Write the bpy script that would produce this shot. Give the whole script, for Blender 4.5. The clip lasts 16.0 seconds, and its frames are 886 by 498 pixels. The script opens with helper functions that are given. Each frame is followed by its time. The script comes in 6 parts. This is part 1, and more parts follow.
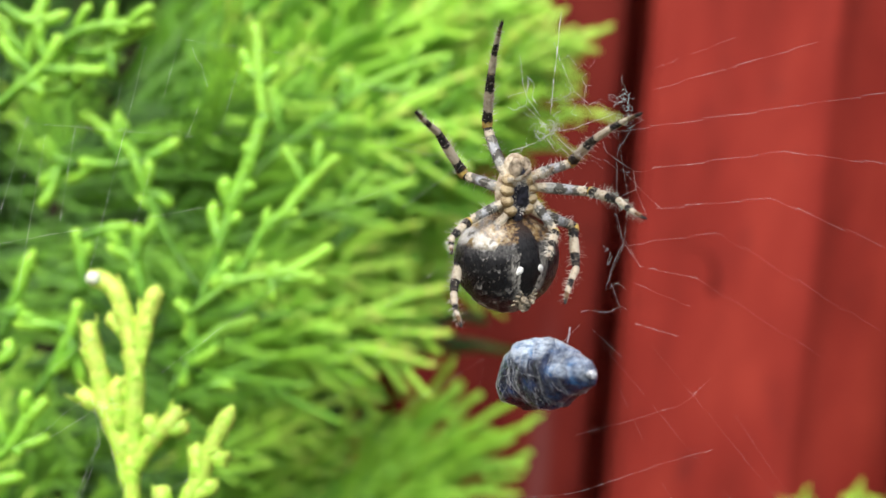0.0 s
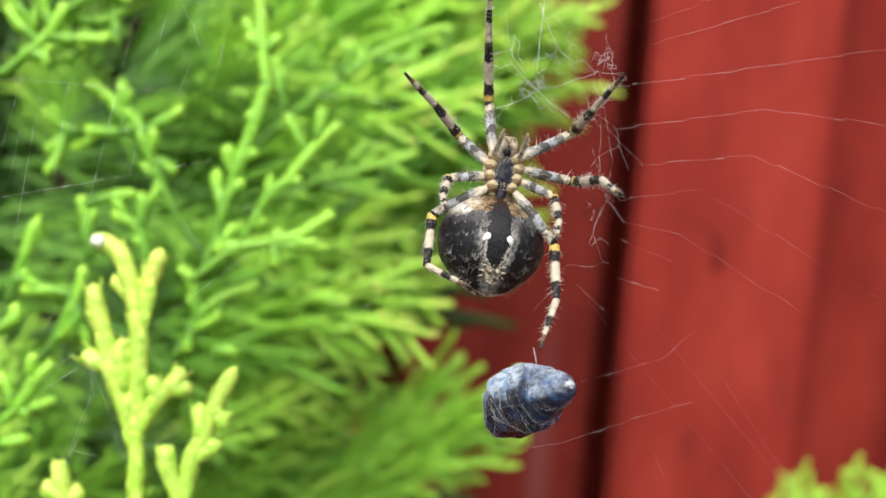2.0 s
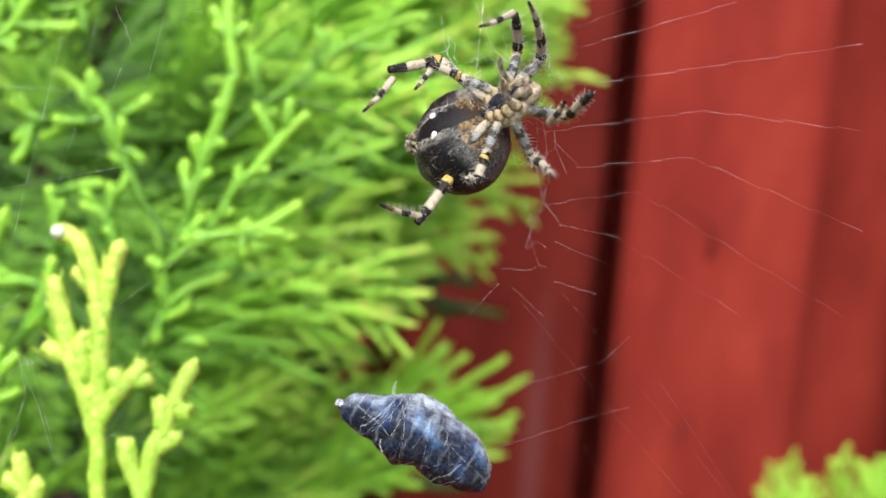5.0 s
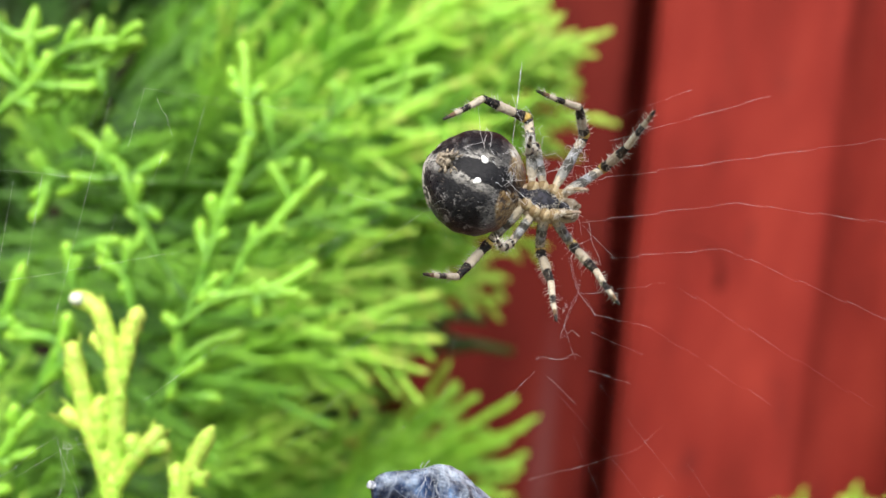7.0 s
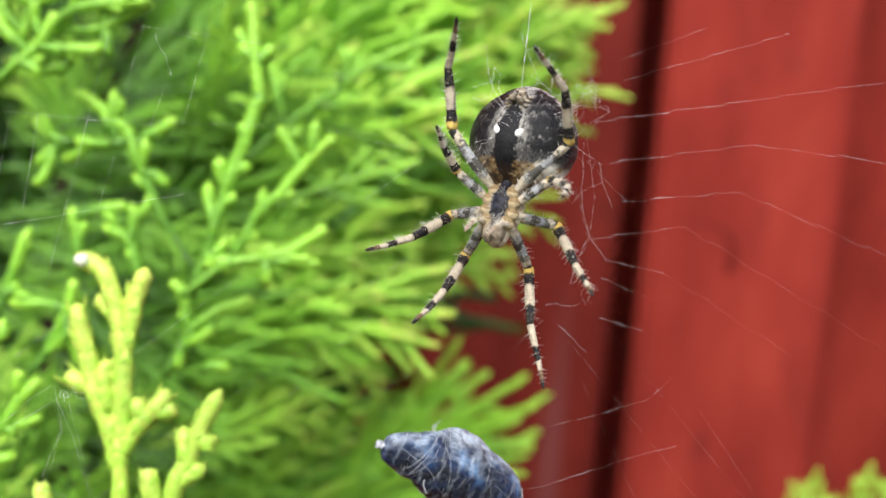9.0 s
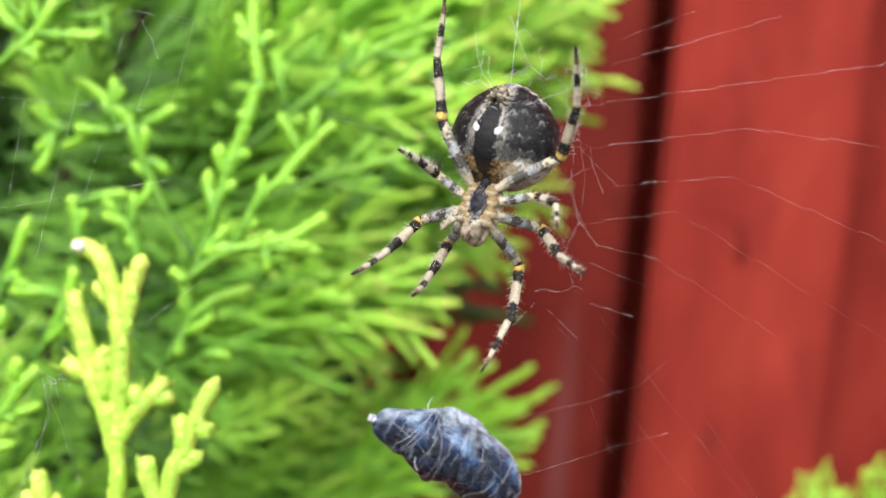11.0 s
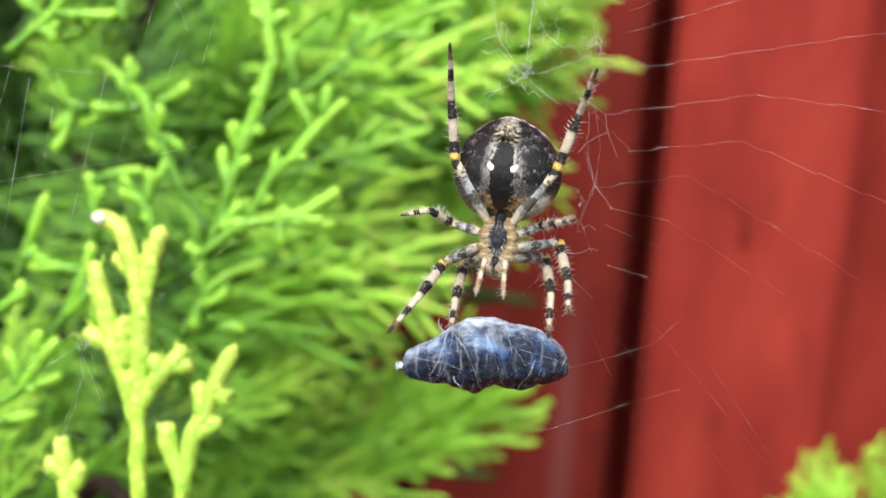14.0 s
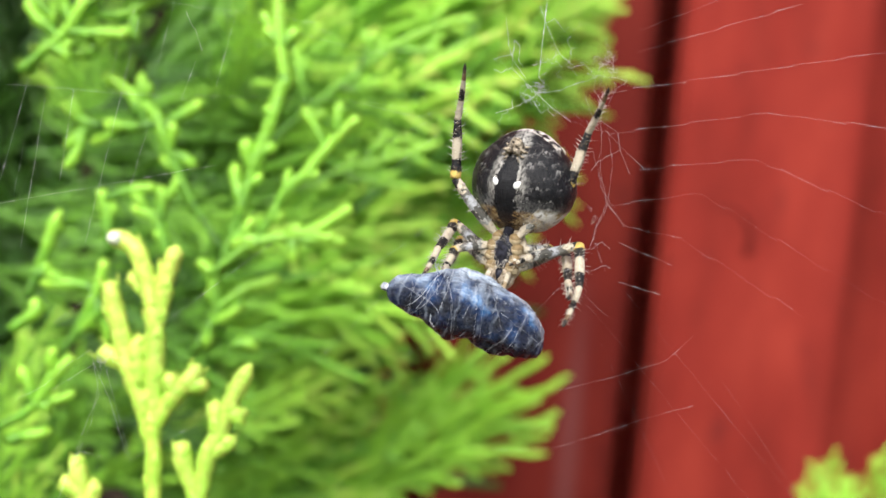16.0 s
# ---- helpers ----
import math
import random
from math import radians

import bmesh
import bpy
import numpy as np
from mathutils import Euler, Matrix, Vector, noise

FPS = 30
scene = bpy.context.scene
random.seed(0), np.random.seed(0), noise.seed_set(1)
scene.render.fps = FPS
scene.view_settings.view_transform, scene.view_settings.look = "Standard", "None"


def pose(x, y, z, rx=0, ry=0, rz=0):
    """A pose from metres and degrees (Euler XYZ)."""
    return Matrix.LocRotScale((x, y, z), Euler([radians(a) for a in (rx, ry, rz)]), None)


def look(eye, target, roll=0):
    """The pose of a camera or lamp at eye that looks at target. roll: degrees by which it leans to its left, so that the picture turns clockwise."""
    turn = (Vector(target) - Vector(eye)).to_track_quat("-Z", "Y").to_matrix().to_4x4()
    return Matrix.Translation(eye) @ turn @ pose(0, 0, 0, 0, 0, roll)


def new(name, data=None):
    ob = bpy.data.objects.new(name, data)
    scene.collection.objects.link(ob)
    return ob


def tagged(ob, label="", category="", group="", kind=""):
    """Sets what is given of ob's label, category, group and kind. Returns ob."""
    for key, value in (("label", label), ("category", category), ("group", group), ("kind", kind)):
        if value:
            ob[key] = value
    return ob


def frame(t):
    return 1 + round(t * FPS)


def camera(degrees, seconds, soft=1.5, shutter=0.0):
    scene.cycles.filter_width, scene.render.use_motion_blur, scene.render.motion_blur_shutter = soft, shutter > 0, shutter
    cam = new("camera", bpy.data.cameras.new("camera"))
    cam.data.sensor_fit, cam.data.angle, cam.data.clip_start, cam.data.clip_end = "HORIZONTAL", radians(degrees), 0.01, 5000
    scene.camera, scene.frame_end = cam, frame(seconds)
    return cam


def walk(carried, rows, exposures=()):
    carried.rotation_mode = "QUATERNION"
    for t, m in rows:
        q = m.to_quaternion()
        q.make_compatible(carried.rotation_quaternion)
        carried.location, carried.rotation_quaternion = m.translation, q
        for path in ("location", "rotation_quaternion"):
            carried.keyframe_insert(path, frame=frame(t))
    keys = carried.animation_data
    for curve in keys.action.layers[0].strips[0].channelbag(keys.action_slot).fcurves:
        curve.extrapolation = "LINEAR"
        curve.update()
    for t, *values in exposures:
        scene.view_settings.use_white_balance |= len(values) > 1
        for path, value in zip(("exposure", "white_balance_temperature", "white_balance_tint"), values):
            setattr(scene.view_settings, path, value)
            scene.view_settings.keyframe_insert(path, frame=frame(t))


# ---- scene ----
# A garden spider on its web with wrapped prey, in front of a golden conifer and a red fence.
LENS = 38.0
EYE, TILT, LEAN = 1.0, -5.5, -4.8
HOME = pose(0, 0, EYE, TILT, LEAN, 0)

cam = camera(LENS, 16.0, soft=1.5, shutter=0.0)
cam.data.dof.use_dof = True
cam.data.dof.focus_distance = 0.118
cam.data.dof.aperture_fstop = 24.5

# seconds, place in millimetres, turn in degrees
walk(cam, [(t, pose(x / 1000, y / 1000, z / 1000, rx, ry, rz)) for t, x, y, z, rx, ry, rz in (
    (0, 0, 0, 1000, 84.5, -4.8, 0),
    (0.5, 0.33, 0.68, 1000.14, 84.702, -4.653, -0.079),
    (1, 1.04, -0.48, 1000.91, 84.497, -4.728, 0.04),
    (1.5, -0.69, -0.22, 999.02, 84.136, -4.869, 0.202),
    (2, 0.81, -2.13, 998.07, 83.696, -4.929, 0.255),
    (2.5, 3.3, -4.01, 997.28, 83.203, -5.049, 0.193),
    (3, 3.77, -3.16, 998.32, 83.333, -4.995, 0.128),
    (3.5, 4.1, -1.64, 997.88, 83.348, -4.957, 0.243),
    (4, 4.34, -0.21, 998.22, 83.135, -4.901, 0.389),
    (6.5, 7.81, -1.58, 1001.6, 83.101, -4.975, 0.648),
    (7, 4.16, -1.2, 1005.71, 83.578, -5.174, 0.803),
    (7.5, 3.75, -2.08, 1007.68, 83.914, -5.173, 0.877),
    (8, 3.36, -2.26, 1005.33, 83.784, -5.153, 1.026),
    (8.5, 3.35, -0.68, 1002.31, 83.332, -5.119, 1.083),
    (9, 3.93, 1.93, 1001.76, 83.129, -5.196, 1.181),
    (11.5, 5.68, 3.11, 1000.62, 82.812, -4.944, 1.886),
    (12, 5.02, -0.03, 1000.57, 82.805, -4.841, 1.972),
    (12.5, 2.63, -1.19, 999.51, 82.689, -4.906, 1.993),
    (13, 2.88, -0.85, 998.59, 82.492, -4.978, 1.946),
    (13.5, 2.96, 0.11, 997.82, 82.502, -4.849, 1.797),
    (14, 4.79, -0.93, 998.58, 82.467, -4.825, 1.804),
    (14.5, 5.34, -0.83, 1000.16, 82.478, -4.771, 1.721),
    (15, 4.58, -1.17, 999.75, 82.478, -4.688, 1.763),
    (15.5, 3.83, -1.36, 1000.12, 82.462, -4.676, 1.887),
    (16, 3.13, -1.44, 1000.34, 82.643, -4.737, 1.836),
)], exposures=[(0.0, 0.51), (2.5, 0.62), (3.0, 0.84), (3.5, 0.66), (4.0, 0.60), (9.0, 0.58), (11.5, 0.72), (16.0, 0.72)])

# ---- light: bright overcast sky with a soft high sun ----
SUN_UP, SUN_ROUND = 50.0, 195.0
world = bpy.data.worlds.new("sky")
scene.world = world
world.use_nodes = True
sky = world.node_tree.nodes.new("ShaderNodeTexSky")
sky.sky_type = "NISHITA"
sky.sun_disc = False
sky.sun_elevation, sky.sun_rotation = radians(SUN_UP), radians(SUN_ROUND)
sky.air_density, sky.dust_density, sky.ozone_density = 1.0, 2.5, 1.0
back = world.node_tree.nodes["Background"]
back.inputs["Strength"].default_value = 0.15
world.node_tree.links.new(sky.outputs["Color"], back.inputs["Color"])
sun = new("sun", bpy.data.lights.new("sun", "SUN"))
sun.data.energy, sun.data.angle, sun.data.color = 3.6, radians(75), (1.0, 0.96, 0.9)
sun_from = Vector((math.sin(radians(SUN_ROUND)) * math.cos(radians(SUN_UP)), math.cos(radians(SUN_ROUND)) * math.cos(radians(SUN_UP)), math.sin(radians(SUN_UP))))
sun.matrix_world = look(sun_from * 20, (0, 0, 0))


# ---- material helpers ----
def material(name, rough=0.6, spec=0.4):
    m = bpy.data.materials.new(name)
    m.use_nodes = True
    b = m.node_tree.nodes["Principled BSDF"]
    b.inputs["Roughness"].default_value = rough
    b.inputs["Specular IOR Level"].default_value = spec
    return m, m.node_tree, b


def node(tree, kind, **inputs):
    n = tree.nodes.new(kind)
    for key, value in inputs.items():
        n.inputs[key.replace("_", " ")].default_value = value
    return n


def math_node(tree, op, a, b=None, clamp=False):
    n = tree.nodes.new("ShaderNodeMath")
    n.operation, n.use_clamp = op, clamp
    for i, v in enumerate((a, b)):
        if v is None:
            continue
        if isinstance(v, (int, float)):
            n.inputs[i].default_value = v
        else:
            tree.links.new(v, n.inputs[i])
    return n.outputs[0]


def ramp(tree, fac, stops, mode="LINEAR"):
    n = tree.nodes.new("ShaderNodeValToRGB")
    n.color_ramp.interpolation = mode
    while len(n.color_ramp.elements) < len(stops):
        n.color_ramp.elements.new(0.5)
    for e, (at, col) in zip(n.color_ramp.elements, stops):
        e.position, e.color = at, (*col, 1) if len(col) == 3 else col
    tree.links.new(fac, n.inputs[0])
    return n.outputs["Color"]


def mix(tree, fac, a, b):
    n = tree.nodes.new("ShaderNodeMix")
    n.data_type = "RGBA"
    for i, v in ((0, fac), (6, a), (7, b)):
        if isinstance(v, (int, float)):
            n.inputs[i].default_value = v
        elif isinstance(v, tuple):
            n.inputs[i].default_value = (*v, 1)
        else:
            tree.links.new(v, n.inputs[i])
    return n.outputs[2]


def coords(tree, kind="Object", scale=(1, 1, 1)):
    t = tree.nodes.new("ShaderNodeTexCoord")
    m = tree.nodes.new("ShaderNodeMapping")
    m.inputs["Scale"].default_value = scale
    tree.links.new(t.outputs[kind], m.inputs["Vector"])
    return m.outputs[0]


def noise_of(tree, vec, scale, detail=3.0, rough=0.55):
    n = node(tree, "ShaderNodeTexNoise", Scale=scale, Detail=detail, Roughness=rough)
    if vec is not None:
        tree.links.new(vec, n.inputs["Vector"])
    return n.outputs["Fac"]


def bump(tree, bsdf, height, strength, distance):
    n = node(tree, "ShaderNodeBump", Strength=strength, Distance=distance)
    tree.links.new(height, n.inputs["Height"])
    tree.links.new(n.outputs[0], bsdf.inputs["Normal"])


def wood_material(name="red_stained_wood", worn=False):
    m, t, b = material(name, 0.75, 0.08)
    info = t.nodes.new("ShaderNodeObjectInfo")
    co = t.nodes.new("ShaderNodeTexCoord")
    shift = t.nodes.new("ShaderNodeVectorMath")
    shift.operation = "ADD"
    off = t.nodes.new("ShaderNodeCombineXYZ")
    t.links.new(math_node(t, "MULTIPLY", info.outputs["Random"], 7.0), off.inputs[2])
    t.links.new(co.outputs["Object"], shift.inputs[0])
    t.links.new(off.outputs[0], shift.inputs[1])
    def stretched(sx, sz):
        mp = t.nodes.new("ShaderNodeMapping")
        mp.inputs["Scale"].default_value = (sx, sx, sz)
        t.links.new(shift.outputs[0], mp.inputs["Vector"])
        return mp.outputs[0]
    grain = noise_of(t, stretched(420, 14), 1.0, 5, 0.6)
    blotch = noise_of(t, stretched(34, 12), 1.0, 4, 0.55)
    stain = noise_of(t, stretched(70, 40), 1.0, 2, 0.5)
    col = ramp(t, blotch, [(0.30, (0.134, 0.0145, 0.010)), (0.5, (0.200, 0.0215, 0.015)), (0.70, (0.258, 0.032, 0.021))])
    col = mix(t, math_node(t, "MULTIPLY", math_node(t, "SUBTRACT", grain, 0.5, True), 1.1, True), col, (0.20, 0.032, 0.022))
    dark = math_node(t, "MULTIPLY", math_node(t, "SUBTRACT", stain, 0.62, True), 4.0, True)
    col = mix(t, dark, col, (0.11, 0.016, 0.013))
    if worn:
        # the stain has worn to pale grey in an upright streak
        sep = t.nodes.new("ShaderNodeSeparateXYZ")
        t.links.new(co.outputs["Object"], sep.inputs[0])
        off_x = math_node(t, "ABSOLUTE", math_node(t, "SUBTRACT", sep.outputs[0], 0.020))
        streak = math_node(t, "SUBTRACT", 1.0, math_node(t, "MULTIPLY", off_x, 150.0), True)
        low = math_node(t, "MULTIPLY", math_node(t, "SUBTRACT", 0.050, sep.outputs[2]), 14.0, True)
        col = mix(t, math_node(t, "MULTIPLY", math_node(t, "MULTIPLY", streak, low), math_node(t, "MULTIPLY", grain, 0.42)), col, (0.36, 0.24, 0.25))
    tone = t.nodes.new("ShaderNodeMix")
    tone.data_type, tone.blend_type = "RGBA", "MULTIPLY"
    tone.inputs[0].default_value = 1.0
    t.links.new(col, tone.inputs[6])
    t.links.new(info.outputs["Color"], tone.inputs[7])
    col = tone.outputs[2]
    t.links.new(col, b.inputs["Base Color"])
    bump(t, b, grain, 0.35, 0.0006)
    return m


def foliage_material():
    m, t, b = material("scale_leaf", 0.42, 0.45)
    age = t.nodes.new("ShaderNodeAttribute")
    age.attribute_name = "age"
    info = t.nodes.new("ShaderNodeObjectInfo")
    vec = coords(t)
    grain = noise_of(t, vec, 900, 3)
    large = noise_of(t, vec, 60, 2)
    # the near-black end paints inner shade; the golden end is young leaf
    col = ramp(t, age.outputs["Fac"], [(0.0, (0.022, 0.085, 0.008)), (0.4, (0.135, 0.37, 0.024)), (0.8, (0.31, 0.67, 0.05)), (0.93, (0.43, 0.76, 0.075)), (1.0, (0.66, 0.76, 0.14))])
    col = mix(t, math_node(t, "MULTIPLY", math_node(t, "MULTIPLY", info.outputs["Random"], 0.5), age.outputs["Fac"]), col, (0.29, 0.56, 0.055))
    col = mix(t, math_node(t, "MULTIPLY", math_node(t, "SUBTRACT", grain, 0.55, True), 0.9, True), col, (0.36, 0.50, 0.06))
    seam = ramp(t, noise_of(t, vec, 1500, 2), [(0.34, (0.80, 0.80, 0.80)), (0.56, (1, 1, 1))])
    shade = t.nodes.new("ShaderNodeMix")
    shade.data_type, shade.blend_type = "RGBA", "MULTIPLY"
    shade.inputs[0].default_value = 1.0
    t.links.new(col, shade.inputs[6])
    t.links.new(seam, shade.inputs[7])
    col = shade.outputs[2]
    col = mix(t, math_node(t, "MULTIPLY", math_node(t, "SUBTRACT", large, 0.55, True), 1.6, True), col, (0.10, 0.24, 0.015))
    t.links.new(col, b.inputs["Base Color"])
    thin = t.nodes.new("ShaderNodeBsdfTranslucent")
    t.links.new(col, thin.inputs["Color"])
    both = t.nodes.new("ShaderNodeMixShader")
    both.inputs[0].default_value = 0.15
    out = t.nodes["Material Output"]
    t.links.new(b.outputs[0], both.inputs[1])
    t.links.new(thin.outputs[0], both.inputs[2])
    t.links.new(both.outputs[0], out.inputs["Surface"])
    bump(t, b, grain, 0.5, 0.0003)
    return m


def bark_material():
    m, t, b = material("bark", 0.85, 0.2)
    vec = coords(t, scale=(300, 300, 60))
    g = noise_of(t, vec, 1.0, 5)
    t.links.new(ramp(t, g, [(0.3, (0.008, 0.004, 0.003)), (0.7, (0.030, 0.015, 0.009))]), b.inputs["Base Color"])
    bump(t, b, g, 0.8, 0.001)
    return m


def soil_material():
    m, t, b = material("soil", 0.95, 0.1)
    vec = coords(t)
    g = noise_of(t, vec, 45, 6)
    h = noise_of(t, vec, 3, 4)
    col = ramp(t, g, [(0.3, (0.03, 0.02, 0.013)), (0.7, (0.12, 0.085, 0.055))])
    col = mix(t, math_node(t, "MULTIPLY", math_node(t, "SUBTRACT", h, 0.45, True), 4, True), col, (0.05, 0.10, 0.02))
    t.links.new(col, b.inputs["Base Color"])
    bump(t, b, g, 0.7, 0.01)
    return m


def silk_material(name="silk", col=(0.85, 0.85, 0.86), clear=0.9):
    m, t, b = material(name, 0.3, 0.6)
    vec = coords(t)
    g = noise_of(t, vec, 700, 2)
    t.links.new(ramp(t, g, [(0.3, tuple(c * 0.75 for c in col)), (0.7, col)]), b.inputs["Base Color"])
    b.inputs["Alpha"].default_value = clear
    return m


def banded_material(name, stops, mottle=(0.16, 0.12, 0.08), wobble=0.20, spotty=3.2):
    """Leg colours in rings along the segment (its y runs from 0 to 1)."""
    m, t, b = material(name, 0.6, 0.25)
    gen = coords(t, "Generated")
    obj = coords(t)
    wob = noise_of(t, obj, 1700, 3)
    sep = t.nodes.new("ShaderNodeSeparateXYZ")
    t.links.new(gen, sep.inputs[0])
    y = math_node(t, "ADD", sep.outputs[1], math_node(t, "MULTIPLY", math_node(t, "SUBTRACT", wob, 0.5), wobble))
    col = ramp(t, y, stops, "LINEAR")
    spots = noise_of(t, obj, 3600, 2)
    col = mix(t, math_node(t, "MULTIPLY", math_node(t, "SUBTRACT", spots, 0.52, True), spotty, True), col, mottle)
    t.links.new(col, b.inputs["Base Color"])
    bump(t, b, math_node(t, "ADD", wob, spots), 0.9, 0.00015)
    return m


CREAM, BLACK, OCHRE, BROWN = (0.44, 0.385, 0.29), (0.007, 0.007, 0.008), (0.56, 0.40, 0.10), (0.12, 0.07, 0.035)


def rings(*runs):
    """Colour stops with short passages from run to run: (start, colour)."""
    stops = []
    for i, (at, col) in enumerate(runs):
        if i:
            stops.append((max(0.0, at - 0.025), runs[i - 1][1]))
        stops.append((at, col))
    return stops


MAT_WOOD, MAT_LEAF, MAT_BARK, MAT_SOIL, MAT_SILK = wood_material(), foliage_material(), bark_material(), soil_material(), silk_material()
MAT_WORN = wood_material("red_stained_wood_worn", True)
MAT_FEMUR = banded_material("leg_silver_grey", rings((0.0, CREAM), (0.22, (0.26, 0.26, 0.24)), (0.36, (0.06, 0.058, 0.05)), (0.50, (0.29, 0.30, 0.31)), (0.68, (0.12, 0.115, 0.10)), (0.78, CREAM), (0.91, BLACK)), (0.06, 0.055, 0.045), 0.38, 4.5)
MAT_TIBIA = banded_material("leg_banded", rings((0.0, OCHRE), (0.13, BLACK), (0.34, CREAM), (0.70, BLACK)))
MAT_FOOT = banded_material("leg_tip_banded", rings((0.0, CREAM), (0.36, BLACK), (0.55, CREAM), (0.72, BROWN), (0.86, BLACK)))
MAT_PALP = banded_material("palp_cream", rings((0.0, CREAM), (0.30, (0.24, 0.17, 0.09)), (0.42, CREAM), (0.62, (0.26, 0.19, 0.11)), (0.78, (0.30, 0.23, 0.17))))
MAT_COXA = banded_material("coxa_tan", rings((0.0, (0.20, 0.14, 0.065)), (0.5, (0.40, 0.32, 0.19))), (0.10, 0.06, 0.03), 0.4, 4.0)


def abdomen_material():
    m, t, b = material("abdomen_skin", 0.40, 0.22)
    b.inputs["Sheen Weight"].default_value = 0.02
    b.inputs["Sheen Roughness"].default_value = 0.3
    co = coords(t, scale=(1000, 1000, 1000))
    sep = t.nodes.new("ShaderNodeSeparateXYZ")
    t.links.new(co, sep.inputs[0])
    x, y, z = sep.outputs[0], sep.outputs[1], sep.outputs[2]
    wob = noise_of(t, co, 1.1, 4)
    fine = noise_of(t, coords(t, scale=(1000, 1500, 1300)), 1.6, 6, 0.72)
    combed = noise_of(t, coords(t, scale=(3400, 1000, 3000)), 1.5, 4, 0.65)
    broad = noise_of(t, co, 0.55, 3)
    wander = math_node(t, "MULTIPLY", math_node(t, "ADD", math_node(t, "SUBTRACT", wob, 0.5), math_node(t, "MULTIPLY", math_node(t, "SUBTRACT", fine, 0.5), 0.5)), 1.5)
    side = math_node(t, "ABSOLUTE", x)
    ax = math_node(t, "ADD", side, wander)
    # charcoal flanks, finely speckled
    col = ramp(t, fine, [(0.40, (0.003, 0.003, 0.004)), (0.58, (0.006, 0.006, 0.007)), (0.68, (0.016, 0.015, 0.015)), (0.80, (0.07, 0.066, 0.06))])
    # pale scalloped rows of hair across the flanks
    bent = math_node(t, "ADD", math_node(t, "MULTIPLY", y, 5.6), math_node(t, "ADD", math_node(t, "MULTIPLY", side, 1.5), math_node(t, "MULTIPLY", math_node(t, "ADD", math_node(t, "SUBTRACT", wob, 0.5), math_node(t, "MULTIPLY", math_node(t, "SUBTRACT", combed, 0.5), 0.35)), 21.0)))
    row = ramp(t, math_node(t, "ADD", math_node(t, "MULTIPLY", math_node(t, "SINE", bent), 0.5), 0.5), [(0.76, (0, 0, 0)), (0.94, (1, 1, 1))])
    row = math_node(t, "MULTIPLY", row, ramp(t, wob, [(0.44, (0, 0, 0)), (0.52, (1, 1, 1))]))
    row = math_node(t, "MULTIPLY", row, ramp(t, combed, [(0.44, (0, 0, 0)), (0.60, (1, 1, 1))]))
    row = math_node(t, "MULTIPLY", row, ramp(t, broad, [(0.43, (0.08, 0.08, 0.08)), (0.60, (1, 1, 1))]))
    col = mix(t, math_node(t, "MULTIPLY", row, 0.85), col, (0.27, 0.26, 0.245))
    # greyish shoulders at the front
    front = math_node(t, "MULTIPLY", math_node(t, "MULTIPLY", math_node(t, "SUBTRACT", math_node(t, "ADD", y, math_node(t, "MULTIPLY", wander, 0.8)), 1.3, True), 0.7, True), math_node(t, "GREATER_THAN", ax, 1.3))
    col = mix(t, math_node(t, "MULTIPLY", front, 0.40), col, ramp(t, combed, [(0.38, (0.05, 0.05, 0.052)), (0.62, (0.40, 0.39, 0.37))]))
    # one shoulder is cream with ochre blots
    west = math_node(t, "ADD", math_node(t, "MULTIPLY", x, -1.0), math_node(t, "MULTIPLY", wander, 0.6))
    shoulder = math_node(t, "MULTIPLY", math_node(t, "MULTIPLY", math_node(t, "SUBTRACT", math_node(t, "ADD", y, math_node(t, "MULTIPLY", wander, 0.6)), 1.9, True), 1.6, True), math_node(t, "MULTIPLY", math_node(t, "SUBTRACT", west, 1.6, True), 1.5, True))
    shoulder = math_node(t, "MULTIPLY", shoulder, math_node(t, "LESS_THAN", z, 2.9))
    col = mix(t, math_node(t, "MULTIPLY", shoulder, 0.8), col, ramp(t, wob, [(0.34, (0.34, 0.22, 0.06)), (0.44, (0.60, 0.57, 0.48)), (0.58, (0.72, 0.71, 0.68)), (0.70, (0.22, 0.20, 0.16))]))
    # a jagged cream band over the hind end, towards the back
    rear = math_node(t, "MULTIPLY", math_node(t, "SUBTRACT", math_node(t, "MULTIPLY", math_node(t, "ADD", y, wander), -1.0), 2.9, True), 1.8, True)
    rear = math_node(t, "MULTIPLY", math_node(t, "MULTIPLY", rear, math_node(t, "LESS_THAN", z, 1.0)), ramp(t, wob, [(0.44, (0, 0, 0)), (0.50, (1, 1, 1))]))
    col = mix(t, math_node(t, "MULTIPLY", rear, 0.9), col, ramp(t, combed, [(0.36, (0.36, 0.31, 0.24)), (0.56, (0.74, 0.70, 0.63))]))
    under = math_node(t, "GREATER_THAN", z, 0.8)
    near = math_node(t, "SUBTRACT", ax, math_node(t, "MULTIPLY", math_node(t, "MINIMUM", y, 0.0), 0.25))
    # a broken pale hem beside the belly patch and round the spinnerets
    hem = ramp(t, math_node(t, "MULTIPLY", near, 0.25), [(0.0, (0, 0, 0)), (0.25, (0, 0, 0)), (0.28, (1, 1, 1)), (0.36, (0.75, 0.75, 0.75)), (0.52, (0, 0, 0))])
    broken = math_node(t, "MULTIPLY", ramp(t, combed, [(0.36, (0.1, 0.1, 0.1)), (0.56, (1, 1, 1))]), math_node(t, "SUBTRACT", 1.0, math_node(t, "MULTIPLY", math_node(t, "SUBTRACT", y, 0.2), 0.45), True))
    col = mix(t, math_node(t, "MULTIPLY", math_node(t, "MULTIPLY", hem, under), broken), col, (0.36, 0.345, 0.31))
